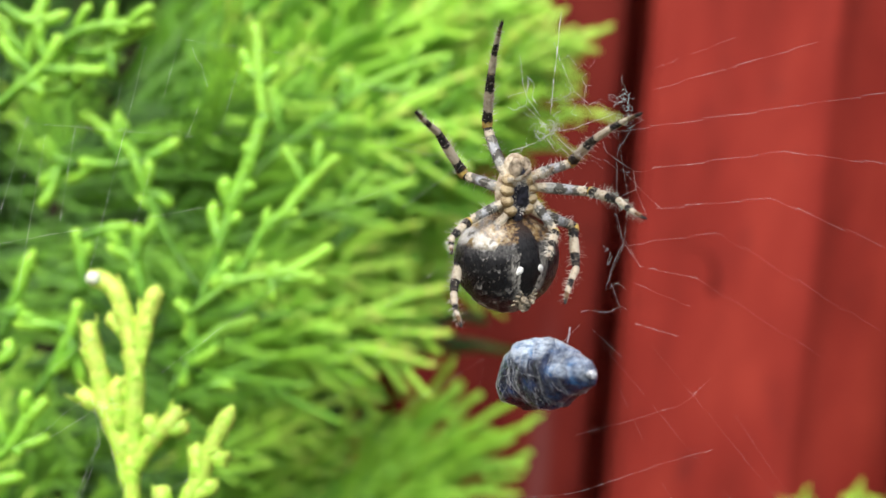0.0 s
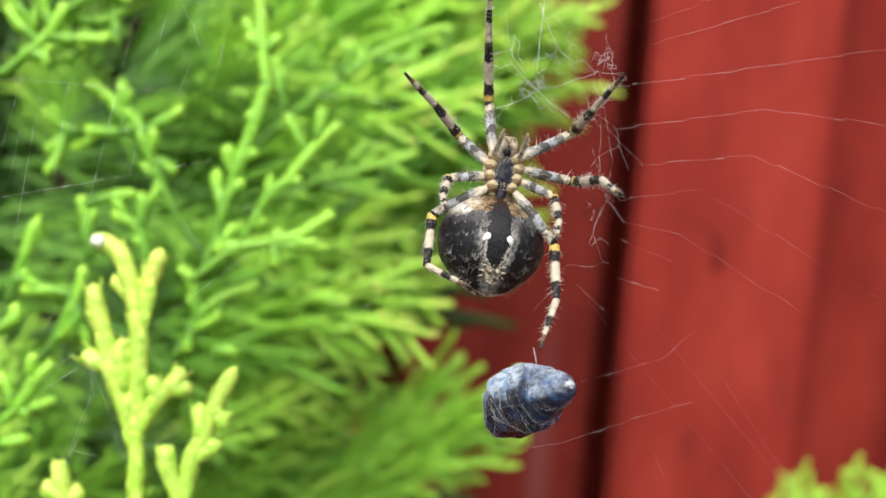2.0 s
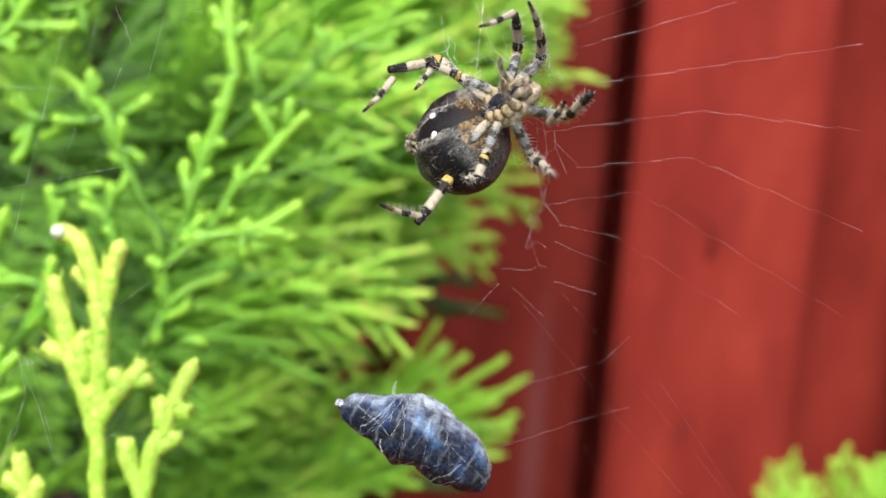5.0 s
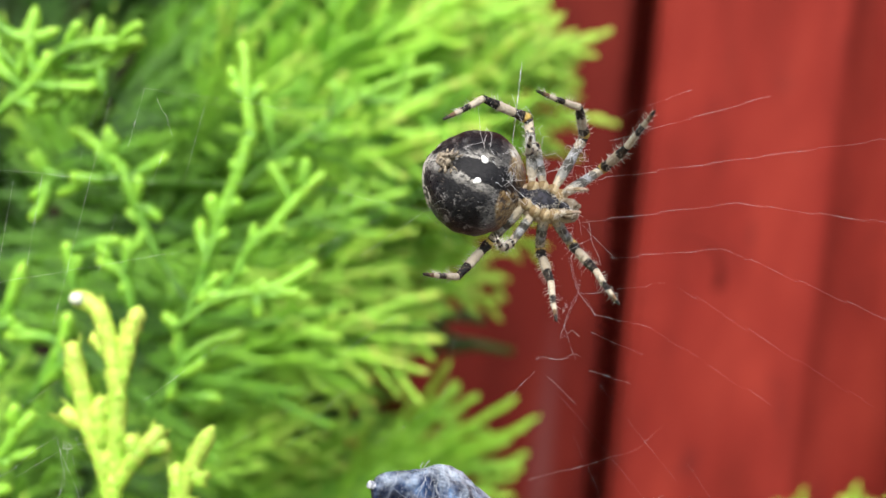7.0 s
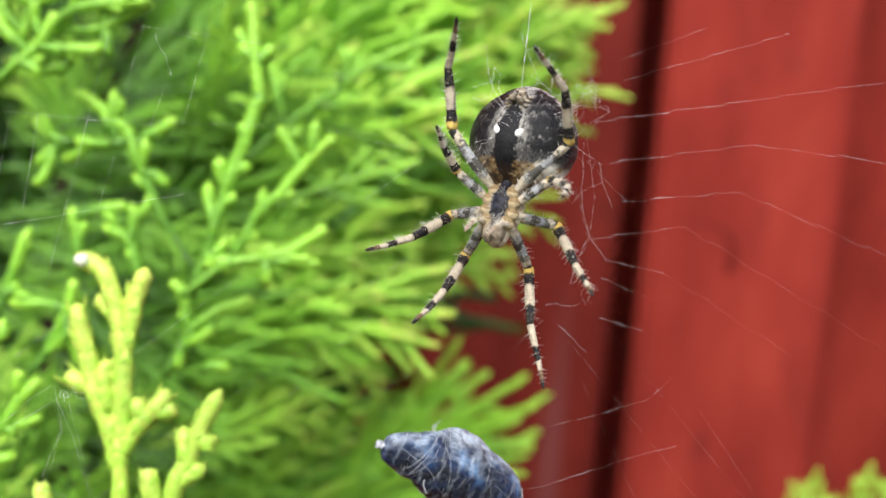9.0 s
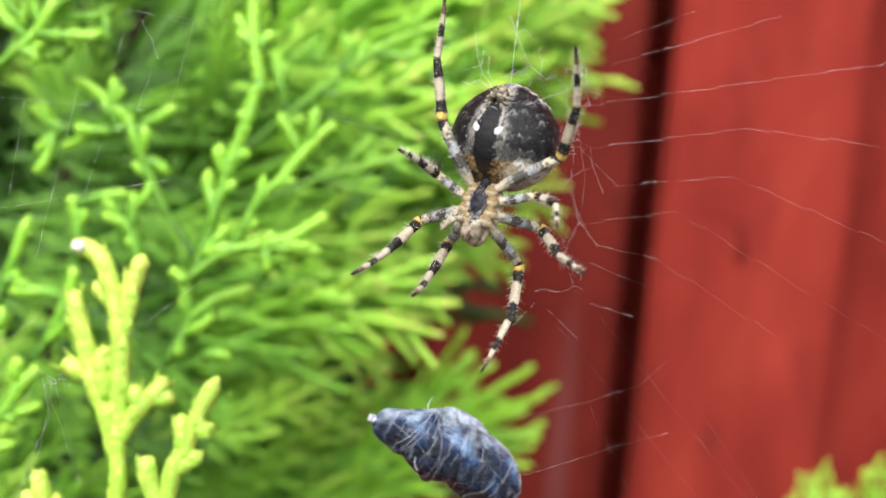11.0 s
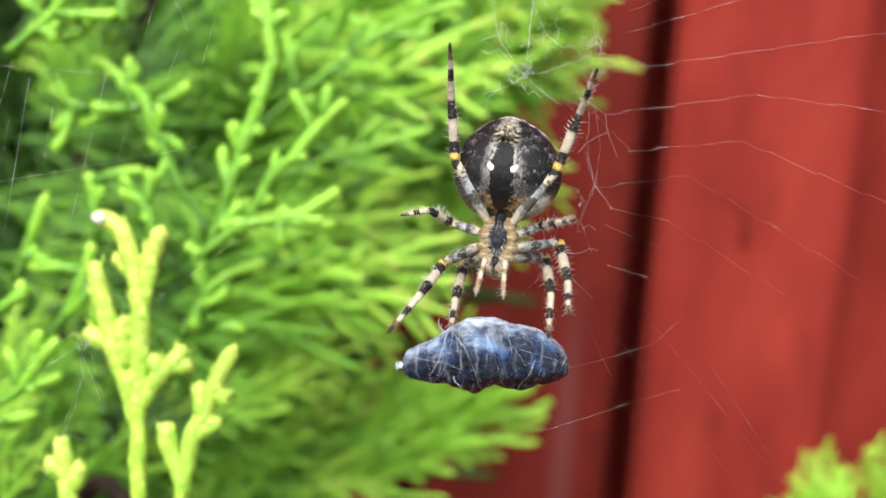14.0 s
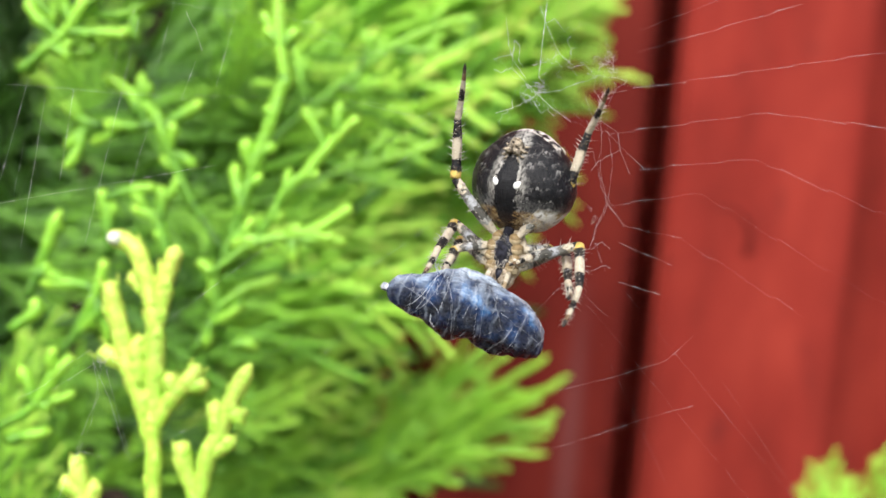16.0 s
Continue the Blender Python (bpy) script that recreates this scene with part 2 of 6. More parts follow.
    # golden lung covers beside the waist
    dx, dy = math_node(t, "SUBTRACT", side, 1.75), math_node(t, "SUBTRACT", y, 3.6)
    far = math_node(t, "ADD", math_node(t, "MULTIPLY", math_node(t, "MULTIPLY", dx, dx), 0.38), math_node(t, "ADD", math_node(t, "MULTIPLY", dy, dy), math_node(t, "MULTIPLY", wander, 0.5)))
    lung = math_node(t, "MULTIPLY", math_node(t, "MULTIPLY", math_node(t, "SUBTRACT", 1.5, far, True), 1.8, True), math_node(t, "GREATER_THAN", z, 0.0))
    col = mix(t, math_node(t, "MULTIPLY", lung, 0.6), col, ramp(t, fine, [(0.42, (0.035, 0.022, 0.014)), (0.49, (0.20, 0.11, 0.04)), (0.57, (0.34, 0.24, 0.10)), (0.68, (0.46, 0.42, 0.33))]))
    # the black belly patch, rusty towards the waist
    patch = math_node(t, "MULTIPLY", math_node(t, "LESS_THAN", math_node(t, "ADD", near, math_node(t, "MULTIPLY", math_node(t, "MAXIMUM", math_node(t, "SUBTRACT", y, 1.8), 0.0), 0.28)), 1.06), under)
    yy = math_node(t, "ADD", y, math_node(t, "MULTIPLY", wander, 0.4))
    patch = math_node(t, "MULTIPLY", patch, math_node(t, "GREATER_THAN", yy, -2.1))
    rust = math_node(t, "MULTIPLY", math_node(t, "SUBTRACT", yy, 2.7, True), 0.6, True)
    dark = mix(t, rust, ramp(t, combed, [(0.5, (0.004, 0.004, 0.005)), (0.74, (0.018, 0.017, 0.018))]), (0.035, 0.017, 0.010))
    col = mix(t, patch, col, dark)
    t.links.new(col, b.inputs["Base Color"])
    t.links.new(ramp(t, combed, [(0.35, (0.26, 0.26, 0.26)), (0.65, (0.48, 0.48, 0.48))]), b.inputs["Roughness"])
    bump(t, b, math_node(t, "ADD", fine, math_node(t, "MULTIPLY", combed, 0.8)), 0.6, 0.0002)
    return m


def plain_material(name, low, high, scale=900, rough=0.5, relief=0.3):
    m, t, b = material(name, rough, 0.12)
    g = noise_of(t, coords(t), scale, 4)
    t.links.new(ramp(t, g, [(0.35, low), (0.65, high)]), b.inputs["Base Color"])
    bump(t, b, g, relief, 0.0002)
    return m


def prey_material():
    m, t, b = material("wrapped_body", 0.20, 0.30)
    b.inputs["Coat Weight"].default_value = 0.12
    b.inputs["Coat Roughness"].default_value = 0.12
    co = coords(t, scale=(1000, 1000, 1000))
    sep = t.nodes.new("ShaderNodeSeparateXYZ")
    t.links.new(co, sep.inputs[0])
    x, y = sep.outputs[0], sep.outputs[1]
    blot = noise_of(t, co, 0.50, 4)
    fine = noise_of(t, co, 1.7, 3, 0.6)
    lengthwise = noise_of(t, coords(t, scale=(420, 2300, 2300)), 1.0, 5, 0.7)
    across = noise_of(t, coords(t, scale=(2600, 500, 500)), 1.0, 5, 0.7)
    # blue-black body with clear blue patches towards the back
    col = ramp(t, math_node(t, "ADD", blot, math_node(t, "MULTIPLY", y, 0.030)), [(0.38, (0.003, 0.005, 0.012)), (0.50, (0.007, 0.014, 0.038)), (0.62, (0.012, 0.034, 0.10)), (0.76, (0.05, 0.18, 0.40))])
    # pale hoops of silk round the body
    wave = math_node(t, "SINE", math_node(t, "ADD", math_node(t, "MULTIPLY", x, 5.2), math_node(t, "MULTIPLY", math_node(t, "SUBTRACT", noise_of(t, co, 0.6, 3), 0.5), 9.0)))
    hoops = math_node(t, "MULTIPLY", math_node(t, "MULTIPLY", math_node(t, "SUBTRACT", wave, 0.55, True), 2.2, True), ramp(t, across, [(0.46, (0, 0, 0)), (0.60, (1, 1, 1))]))
    col = mix(t, math_node(t, "MULTIPLY", hoops, 0.30), col, (0.42, 0.48, 0.56))
    # combed silk, thickest along the back and at both ends
    ends = math_node(t, "MULTIPLY", math_node(t, "MAXIMUM", math_node(t, "SUBTRACT", math_node(t, "ABSOLUTE", math_node(t, "SUBTRACT", x, 0.4)), 3.6), 0.0), 0.10)
    thick = math_node(t, "ADD", noise_of(t, co, 0.40, 3), math_node(t, "ADD", math_node(t, "MULTIPLY", y, 0.19), ends))
    sheet = math_node(t, "MULTIPLY", math_node(t, "SUBTRACT", thick, 0.80, True), 3.0, True)
    strands = ramp(t, lengthwise, [(0.40, (0, 0, 0)), (0.54, (1, 1, 1))])
    col = mix(t, math_node(t, "MULTIPLY", sheet, math_node(t, "ADD", math_node(t, "MULTIPLY", strands, 0.62), 0.30, True)), col, (0.54, 0.63, 0.73))
    t.links.new(col, b.inputs["Base Color"])
    t.links.new(ramp(t, fine, [(0.35, (0.12, 0.12, 0.12)), (0.65, (0.42, 0.42, 0.42))]), b.inputs["Roughness"])
    bump(t, b, math_node(t, "ADD", math_node(t, "ADD", fine, math_node(t, "MULTIPLY", across, 1.2)), math_node(t, "MULTIPLY", lengthwise, 0.8)), 0.7, 0.0006)
    return m


MAT_ABDOMEN, MAT_PREY = abdomen_material(), prey_material()
MAT_SPOT = plain_material("white_spot", (0.72, 0.72, 0.68), (0.86, 0.86, 0.82))
MAT_FLECK = plain_material("cream_fleck", (0.30, 0.26, 0.20), (0.66, 0.62, 0.54), 2600)
MAT_STERNUM = plain_material("sternum_dark", (0.005, 0.005, 0.006), (0.030, 0.030, 0.042), 1900, 0.32)
MAT_CARAPACE = plain_material("carapace_tan", (0.17, 0.12, 0.07), (0.58, 0.50, 0.37), 1500)
MAT_JAW = plain_material("jaw_cream", (0.07, 0.05, 0.03), (0.36, 0.30, 0.22), 1700)
MAT_SPINNERET = plain_material("spinneret_brown", (0.02, 0.015, 0.012), (0.40, 0.34, 0.25), 2600)
MAT_SPINE = plain_material("bristle", (0.5, 0.46, 0.38), (0.75, 0.72, 0.64), 2000)
MAT_BUD = plain_material("pale_bud", (0.46, 0.56, 0.30), (0.72, 0.75, 0.62), 900)
MAT_PLUG = plain_material("matted_silk", (0.06, 0.07, 0.09), (0.72, 0.74, 0.78), 2200)
MAT_VEIL = silk_material("silk_wrap", (0.72, 0.76, 0.80), 0.85)


# ---- geometry helpers ----
class Geo:
    def __init__(self):
        self.verts, self.faces, self.age, self.slot = [], [], [], {}

    def tube(self, pts, radii, sides=6, age_shades=None, cap=True, flat=1.0):
        """A tube through the points, with a radius at each of them."""
        pts = [Vector(p) for p in pts]
        n, start = len(pts), len(self.verts)
        side = None
        for i, p in enumerate(pts):
            d = (pts[min(i + 1, n - 1)] - pts[max(i - 1, 0)])
            d = d.normalized() if d.length > 1e-9 else Vector((0, 0, 1))
            if side is None:
                side = d.orthogonal().normalized()
            side = side - d * side.dot(d)
            side = side.normalized() if side.length > 1e-9 else d.orthogonal().normalized()
            other = d.cross(side)
            for k in range(sides):
                a = 2 * math.pi * k / sides
                self.verts.append(p + (side * math.cos(a) + other * math.sin(a) * flat) * radii[i])
                self.age.append(age_shades[i] if age_shades else 0.5)
        for i in range(n - 1):
            for k in range(sides):
                a, b = start + i * sides + k, start + i * sides + (k + 1) % sides
                self.faces.append((a, b, b + sides, a + sides))
        if cap:
            self.faces.append(tuple(range(start + sides - 1, start - 1, -1)))
            self.faces.append(tuple(start + (n - 1) * sides + k for k in range(sides)))

    def blob(self, centre, radii, rings_n=10, sides=14, turn=None, rough=0.0):
        centre, start = Vector(centre), len(self.verts)
        for i in range(rings_n + 1):
            th = math.pi * i / rings_n
            for k in range(sides):
                ph = 2 * math.pi * k / sides
                d = Vector((math.sin(th) * math.cos(ph), math.sin(th) * math.sin(ph), math.cos(th)))
                f = 1 + rough * noise.noise(d * 2.3 + centre * 900)
                v = Vector((d.x * radii[0], d.y * radii[1], d.z * radii[2])) * f
                self.verts.append(centre + (turn @ v if turn else v))
                self.age.append(0.5)
        for i in range(rings_n):
            for k in range(sides):
                a, b = start + i * sides + k, start + i * sides + (k + 1) % sides
                self.faces.append((a, b, b + sides, a + sides))

    def mesh(self, name, mat, smooth=True, second=None):
        me = bpy.data.meshes.new(name)
        me.from_pydata([tuple(v) for v in self.verts], [], self.faces)
        at = me.attributes.new("age", "FLOAT", "POINT")
        at.data.foreach_set("value", self.age)
        me.materials.append(mat)
        if second:
            me.materials.append(second)
            for i in self.slot:
                me.polygons[i].material_index = 1
        me.polygons.foreach_set("use_smooth", [smooth] * len(me.polygons))
        me.update()
        return me


def part(name, shape, mat, parent, label="", smooth=True):
    """A mesh of its own under a thing or a part; shape is a Geo, a bmesh or a finished mesh."""
    if isinstance(shape, Geo):
        me = shape.mesh(name, mat, smooth, MAT_SPINE if shape.slot else None)
    elif isinstance(shape, bmesh.types.BMesh):
        me = bpy.data.meshes.new(name)
        shape.to_mesh(me)
        shape.free()
        me.materials.append(mat)
    else:
        me = shape
    ob = new(name, me)
    ob.parent = parent
    return tagged(ob, label) if label else ob


def curve_points(pts, step):
    """Evenly spaced points on a smooth curve through pts."""
    pts = [Vector(p) for p in pts]
    ext = [2 * pts[0] - pts[1], *pts, 2 * pts[-1] - pts[-2]]
    fine = []
    for i in range(1, len(ext) - 2):
        a, b, c, d = ext[i - 1:i + 3]
        for k in range(12):
            s = k / 12
            fine.append(0.5 * ((2 * b) + (c - a) * s + (2 * a - 5 * b + 4 * c - d) * s * s + (3 * b - a - 3 * c + d) * s ** 3))
    fine.append(pts[-1])
    out, run = [fine[0]], 0.0
    for a, b in zip(fine, fine[1:]):
        run += (b - a).length
        if run >= step:
            out.append(b)
            run = 0.0
    if (out[-1] - pts[-1]).length > step * 0.3:
        out.append(pts[-1])
    return out


def shoot(geo, pts, r, base_tone=0.8, tip=1.0, step=0.0009, sides=6, wiggle=0.5, slim=1.0):
    """A twig clad in small scale leaves: a stem whose radius swells and steps from scale to scale, with a blunt tip."""
    line = curve_points(pts, step)
    n = len(line)
    if n < 3:
        return
    wave = random.uniform(0, 90)
    line = [p + Vector((noise.noise(p * 260 + Vector((wave, 0, 0))), noise.noise(p * 260 + Vector((0, wave, 0))), noise.noise(p * 260 + Vector((0, 0, wave))))) * r * wiggle * min(1.0, i / 3) for i, p in enumerate(line)]
    age_shades, radii = [], []
    total = sum((q - p).length for p, q in zip(line, line[1:]))
    node_len, run, jitter = random.uniform(0.0022, 0.0032), random.uniform(0, 0.003), random.uniform(0, 50)
    for i in range(n):
        if i:
            run += (line[i] - line[i - 1]).length
        s = i / (n - 1)
        left = total * (1 - s)
        lump = 1.0 + (0.10 if base_tone > 0.9 else 0.13) * (2 * ((run / node_len) % 1.0) - 1) + 0.10 * noise.noise(Vector((jitter, run * 700, 0)))
        end = 1.0 if left > 1.3 * r else math.sqrt(max(0.05, 1 - (1 - left / (1.3 * r)) ** 2))
        radii.append(r * (slim + (1 - slim) * min(1.0, s * 1.25)) * (0.95 + 0.16 * math.sin(math.pi * s)) * lump * end)
        age_shades.append(min(1.0, base_tone + (tip - base_tone) * s + (random.uniform(-0.05, 0.05) + (0.05 if i % 2 else -0.05)) * (0.35 if base_tone > 0.9 else 1.0)))
    geo.tube(line, radii, sides, age_shades)
    if step > 0.0009:
        return
    # pairs of small pointed scales, crosswise by turns
    turn = random.uniform(0, 3)
    for i in range(1, n - 2, 2):
        way = (line[i + 1] - line[i - 1]).normalized()
        a, b = way.orthogonal().normalized(), None
        b = way.cross(a)
        turn += 1.35
        for half in (0, math.pi):
            out = a * math.cos(turn + half) + b * math.sin(turn + half)
            across = way.cross(out)
            p, q = line[i], radii[i]
            k = len(geo.verts)
            long = r * random.uniform(1.5, 2.1)
            geo.verts += [p + out * q * 0.75 + across * q * 0.75, p + out * q * 0.75 - across * q * 0.75, p + out * q * 1.14 + way * long * 0.45, p + out * q * 1.06 + way * long, p + out * q * 0.7 + way * long * 0.5]
            geo.age += [max(0.0, age_shades[i] - 0.12)] * 2 + [age_shades[i]] + [min(1.0, age_shades[i] + 0.05)] + [age_shades[i]]
            geo.faces += [(k, k + 2, k + 1), (k, k + 3, k + 2), (k + 1, k + 2, k + 3), (k, k + 4, k + 3), (k + 1, k + 3, k + 4)]


def spray_mesh(seed, length=0.06, reach=0.024, r=0.00085, pairs=9, open_angle=42, dim=1.0, feather=False, forks=3):
    """A flattish conifer spray along +y: a main stem with side shoots that fork again."""
    rnd = random.Random(seed)
    g = Geo()
    bend = rnd.uniform(-0.12, 0.12)
    def main(s):
        return Vector((bend * length * s * s, length * s, 0.004 * math.sin(3 * s)))
    # near-black stem base: leaf age with inner shade painted in
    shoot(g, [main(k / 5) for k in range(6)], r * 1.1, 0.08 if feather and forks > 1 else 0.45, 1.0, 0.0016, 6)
    for i in range(pairs * 2):
        s = 0.06 + 0.90 * i / (pairs * 2)
        sgn = 1 if i % 2 else -1
        a = radians(open_angle + rnd.uniform(-12, 12))
        le = reach * (1.0 - 0.55 * s) * rnd.uniform(0.65, 1.2)
        # side shoots darken towards the base, by leaf age and painted inner shade
        shoot_tone = min(0.95, 0.24 + 1.08 * s) if feather and forks > 1 else 0.92
        base = main(s)
        d = Vector((sgn * math.sin(a), math.cos(a), rnd.uniform(-0.35, 0.35))).normalized()
        curl = Vector((-sgn * 0.12 * le, 0.35 * le, rnd.uniform(-0.1, 0.15) * le)) if feather else Vector((0, 0.25 * le, rnd.uniform(-0.15, 0.2) * le))
        def side(u, base=base, d=d, le=le, curl=curl):
            return base + d * le * u + curl * u * u
        shoot(g, [side(k / 3) for k in range(4)], r * rnd.uniform(0.85, 1.05), shoot_tone - 0.14, shoot_tone + rnd.uniform(-0.03, 0.03), 0.0014, 5)
        for j in range(rnd.randint(1, forks) if le > 0.011 else rnd.randint(0, 1)):
            u = 0.30 + 0.22 * j + rnd.uniform(-0.05, 0.05)
            if u > 0.92:
                continue
            b = radians(rnd.uniform(16, 32) if feather else rnd.uniform(28, 50)) * (1 if j % 2 else -1)
            d2 = Vector((d.x * math.cos(b) - d.y * math.sin(b), d.x * math.sin(b) + d.y * math.cos(b), rnd.uniform(-0.3, 0.4))).normalized()
            l2 = le * (rnd.uniform(0.4, 0.6) if feather else rnd.uniform(0.28, 0.5))
            p = side(u)
            shoot(g, [p, p + d2 * l2 * 0.5, p + d2 * l2 + Vector((0, 0.1 * l2, 0))], r * 0.85, shoot_tone - 0.14, shoot_tone + rnd.uniform(-0.03, 0.03), 0.0013, 5)
    # scales the leaf tone; well below 1 it paints shade
    g.age = [a * dim for a in g.age]
    return g.mesh("spray", MAT_LEAF)


def spot(u, v, d):
    """The place d metres ahead of the first eye, u to the right and v up in thousandths of that distance."""
    return HOME @ Vector((u * d / 1000, d, v * d / 1000))


# ---- ground and fence ----
KNOT = (-0.014, 0.062)

def build_ground():
    bm = bmesh.new()
    bmesh.ops.create_grid(bm, x_segments=60, y_segments=60, size=1.0)
    for v in bm.verts:
        far = v.co.to_2d().length
        v.co.x, v.co.y = v.co.x * (1 + 60 * far ** 2), v.co.y * (1 + 60 * far ** 2)
        v.co.z = 0.006 * noise.noise(v.co * 6) if far < 0.8 else 0.0
    me = bpy.data.meshes.new("ground")
    bm.to_mesh(me)
    bm.free()
    me.materials.append(MAT_SOIL)
    tagged(new("ground", me), "bare brown garden soil with thin grass", "ground", kind="structure")


def board_mesh(width, height, thick=0.02, mat=None):
    bm = bmesh.new()
    bmesh.ops.create_cube(bm, size=1.0)
    for v in bm.verts:
        v.co = Vector((v.co.x * width, v.co.y * thick, v.co.z * height))
    bmesh.ops.bevel(bm, geom=bm.edges[:], offset=0.003, segments=2, affect="EDGES")
    me = bpy.data.meshes.new("board")
    bm.to_mesh(me)
    bm.free()
    me.materials.append(mat or MAT_WOOD)
    me.polygons.foreach_set("use_smooth", [False] * len(me.polygons))
    return me


def build_fence():
    fence = tagged(new("fence"), "weathered red-stained wooden board fence behind the conifer", "fence")
    fence.location = (0.0, 0.53, 0.0)
    wide, tall = board_mesh(0.0765, 1.75), board_mesh(0.12, 1.7)
    pitch = 0.0906
    streaked = board_mesh(0.0765, 1.75, mat=MAT_WORN)
    # board -1, beside the conifer, has the bush's shade painted into its tone
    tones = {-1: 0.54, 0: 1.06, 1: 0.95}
    for i in range(-13, 14):
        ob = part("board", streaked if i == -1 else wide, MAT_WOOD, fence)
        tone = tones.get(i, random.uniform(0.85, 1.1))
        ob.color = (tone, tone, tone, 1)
        if i == 0:
            g = Geo()
            bow = [radians(112 - 10 * k) for k in range(15)]
            g.tube([Vector((0.011 * math.cos(a), 0.0, 0.013 * math.sin(a))) for a in bow], [0.0006 + 0.0018 * (k / 14) ** 1.5 * (1 if k < 14 else 0.3) for k in range(15)], 8, flat=1.0)
            g.verts = [Vector((p.x, p.y * 0.25, p.z)) for p in g.verts]
            knot = part("knot", g, MAT_WOOD, ob, "dark curved edge of a knot in the wood")
            knot.matrix_basis = pose(KNOT[0], -0.0100, KNOT[1])
            knot.color = (0.6, 0.6, 0.6, 1)
        x = 0.1188 + pitch * i + (0.032 if i > 0 else 0.0025 if i < 0 else 0.0)
        ob.matrix_basis = pose(x, 0.0, 0.885, 0, 0, random.uniform(-0.6, 0.6) if i else 0)
    for i in range(-9, 10):
        ob = part("back_board", tall, MAT_WOOD, fence)
        ob.matrix_basis = pose(0.1725 + 0.121 * i, 0.15, 0.87)
    cover = part("cover_board", board_mesh(0.07, 1.7, 0.016), MAT_WOOD, fence, "narrow recessed board between two others")
    cover.matrix_basis = pose(0.1188 + 0.5 * (pitch + 0.032) + 0.004, 0.034, 0.87)
    for x in (-1.05, 1.30):
        post = part("post", board_mesh(0.09, 1.8, 0.09), MAT_WOOD, fence)
        post.matrix_basis = pose(x, 0.21, 0.9)
    for z in (0.35, 1.45):
        rail = part("rail", board_mesh(2.4, 0.07, 0.1), MAT_WOOD, fence)
        rail.matrix_basis = pose(0.12, 0.0885, z)
    return fence


# ---- conifer ----
def build_conifer():
    bush = tagged(new("conifer_bush"), "golden-green conifer with dense scale-leaf sprays beside the fence", "conifer")
    root = spot(-298, 0, 0.29)
    bush.location = (root.x, root.y, 0.0)
    off = -Vector(bush.location)
    # trunk and limbs
    g = Geo()
    top = spot(-277, 330, 0.29)
    trunk_pts = [Vector((root.x, root.y, -0.03)), Vector((root.x + 0.006, root.y, 0.4)), Vector((root.x - 0.004, root.y, 0.8)), root, top, top + Vector((0.01, 0, 0.2))]
    line = curve_points(trunk_pts, 0.02)
    g.tube([p + off for p in line], [0.0052 - 0.0025 * i / len(line) for i in range(len(line))], 10)
    part("trunk", g, MAT_BARK, bush, "thin dark brown trunk")
    for du, dv, dd in ((-120, 120, 0.30), (-150, -40, 0.31), (0, 190, 0.32), (-60, 40, 0.32), (-240, -260, 0.17), (-200, 200, 0.31), (-250, 0, 0.30)):
        end = spot(du, dv, dd)
        begin = Vector((root.x, root.y, end.z - 0.05))
        mid = (begin + end) / 2 + Vector((0, 0, 0.008))
        g = Geo()
        line = curve_points([begin, mid, end], 0.008)
        g.tube([p + off for p in line], [0.0026 - 0.0018 * i / len(line) for i in range(len(line))], 7)
        part("limb", g, MAT_BARK, bush)
    def fronds(seed, count, dim):
        return [spray_mesh(seed + k, length=0.066 + 0.008 * (k % 4), reach=0.030 + 0.003 * (k % 3), r=0.00084, pairs=6 + k % 2, open_angle=24 + 4 * (k % 3), dim=dim, feather=True) for k in range(count)]
    # the low factors darken the leaf colour to paint shade inside the bush
    kinds, bright_kinds, mid_kinds, deep_shade_kinds = fronds(11, 7, 1.0), fronds(131, 6, 1.02), fronds(91, 5, 0.52), fronds(41, 5, 0.07)

    finger_kinds = [spray_mesh(171 + k, length=0.060 + 0.006 * (k % 3), reach=0.034 + 0.003 * (k % 2), r=0.00092, pairs=3 + k % 2, open_angle=20 + 4 * (k % 3), dim=0.92, feather=True, forks=1) for k in range(5)]
    # finger sprays again, leaf colour toned down as painted shade
    shade_kinds = [spray_mesh(191 + k, length=0.060 + 0.006 * k, reach=0.032, r=0.00088, pairs=4, open_angle=22 + 4 * k, dim=0.78, feather=True, forks=1) for k in range(3)]
    bundle = []

    def place(u, v, d, angle, size=1.0, tilt=0.0, roll=0.0, kind=None, parent=bush, shift=off):
        """A spray with its base at (u, v, d), growing at the angle (degrees, 0 to the right, 90 up), its tip leaning away by tilt."""
        m = HOME.to_3x3()
        a, ti = radians(angle), radians(tilt)
        y = Vector((math.cos(a) * math.cos(ti), math.sin(ti), math.sin(a) * math.cos(ti)))
        z = Vector((0, -1, 0))
        z = (z - y * z.dot(y)).normalized()
        x = y.cross(z)
        rot = m @ Matrix((x, y, z)).transposed() @ Matrix.Rotation(radians(roll), 3, "Y")
        if bundle:
            m4 = Matrix.LocRotScale(spot(u, v, d) + shift, rot.to_quaternion(), (size, size, size))
            joined, start = bundle[0], len(bundle[0].verts)
            joined.verts += [m4 @ p.co for p in kind.vertices]
            joined.age += [a.value for a in kind.attributes["age"].data]
            joined.faces += [tuple(start + i for i in f.vertices) for f in kind.polygons]
            return None
        ob = part("spray", kind if kind else random.choice(kinds), MAT_LEAF, parent)
        ob.matrix_basis = Matrix.LocRotScale(spot(u, v, d) + shift, rot.to_quaternion(), (size, size, size))
        return ob

    rnd = random.Random(5)

    def tip_at(u, v, d, angle, size, tilt, roll, dim=0):
        """A spray whose tip comes to (u, v)."""
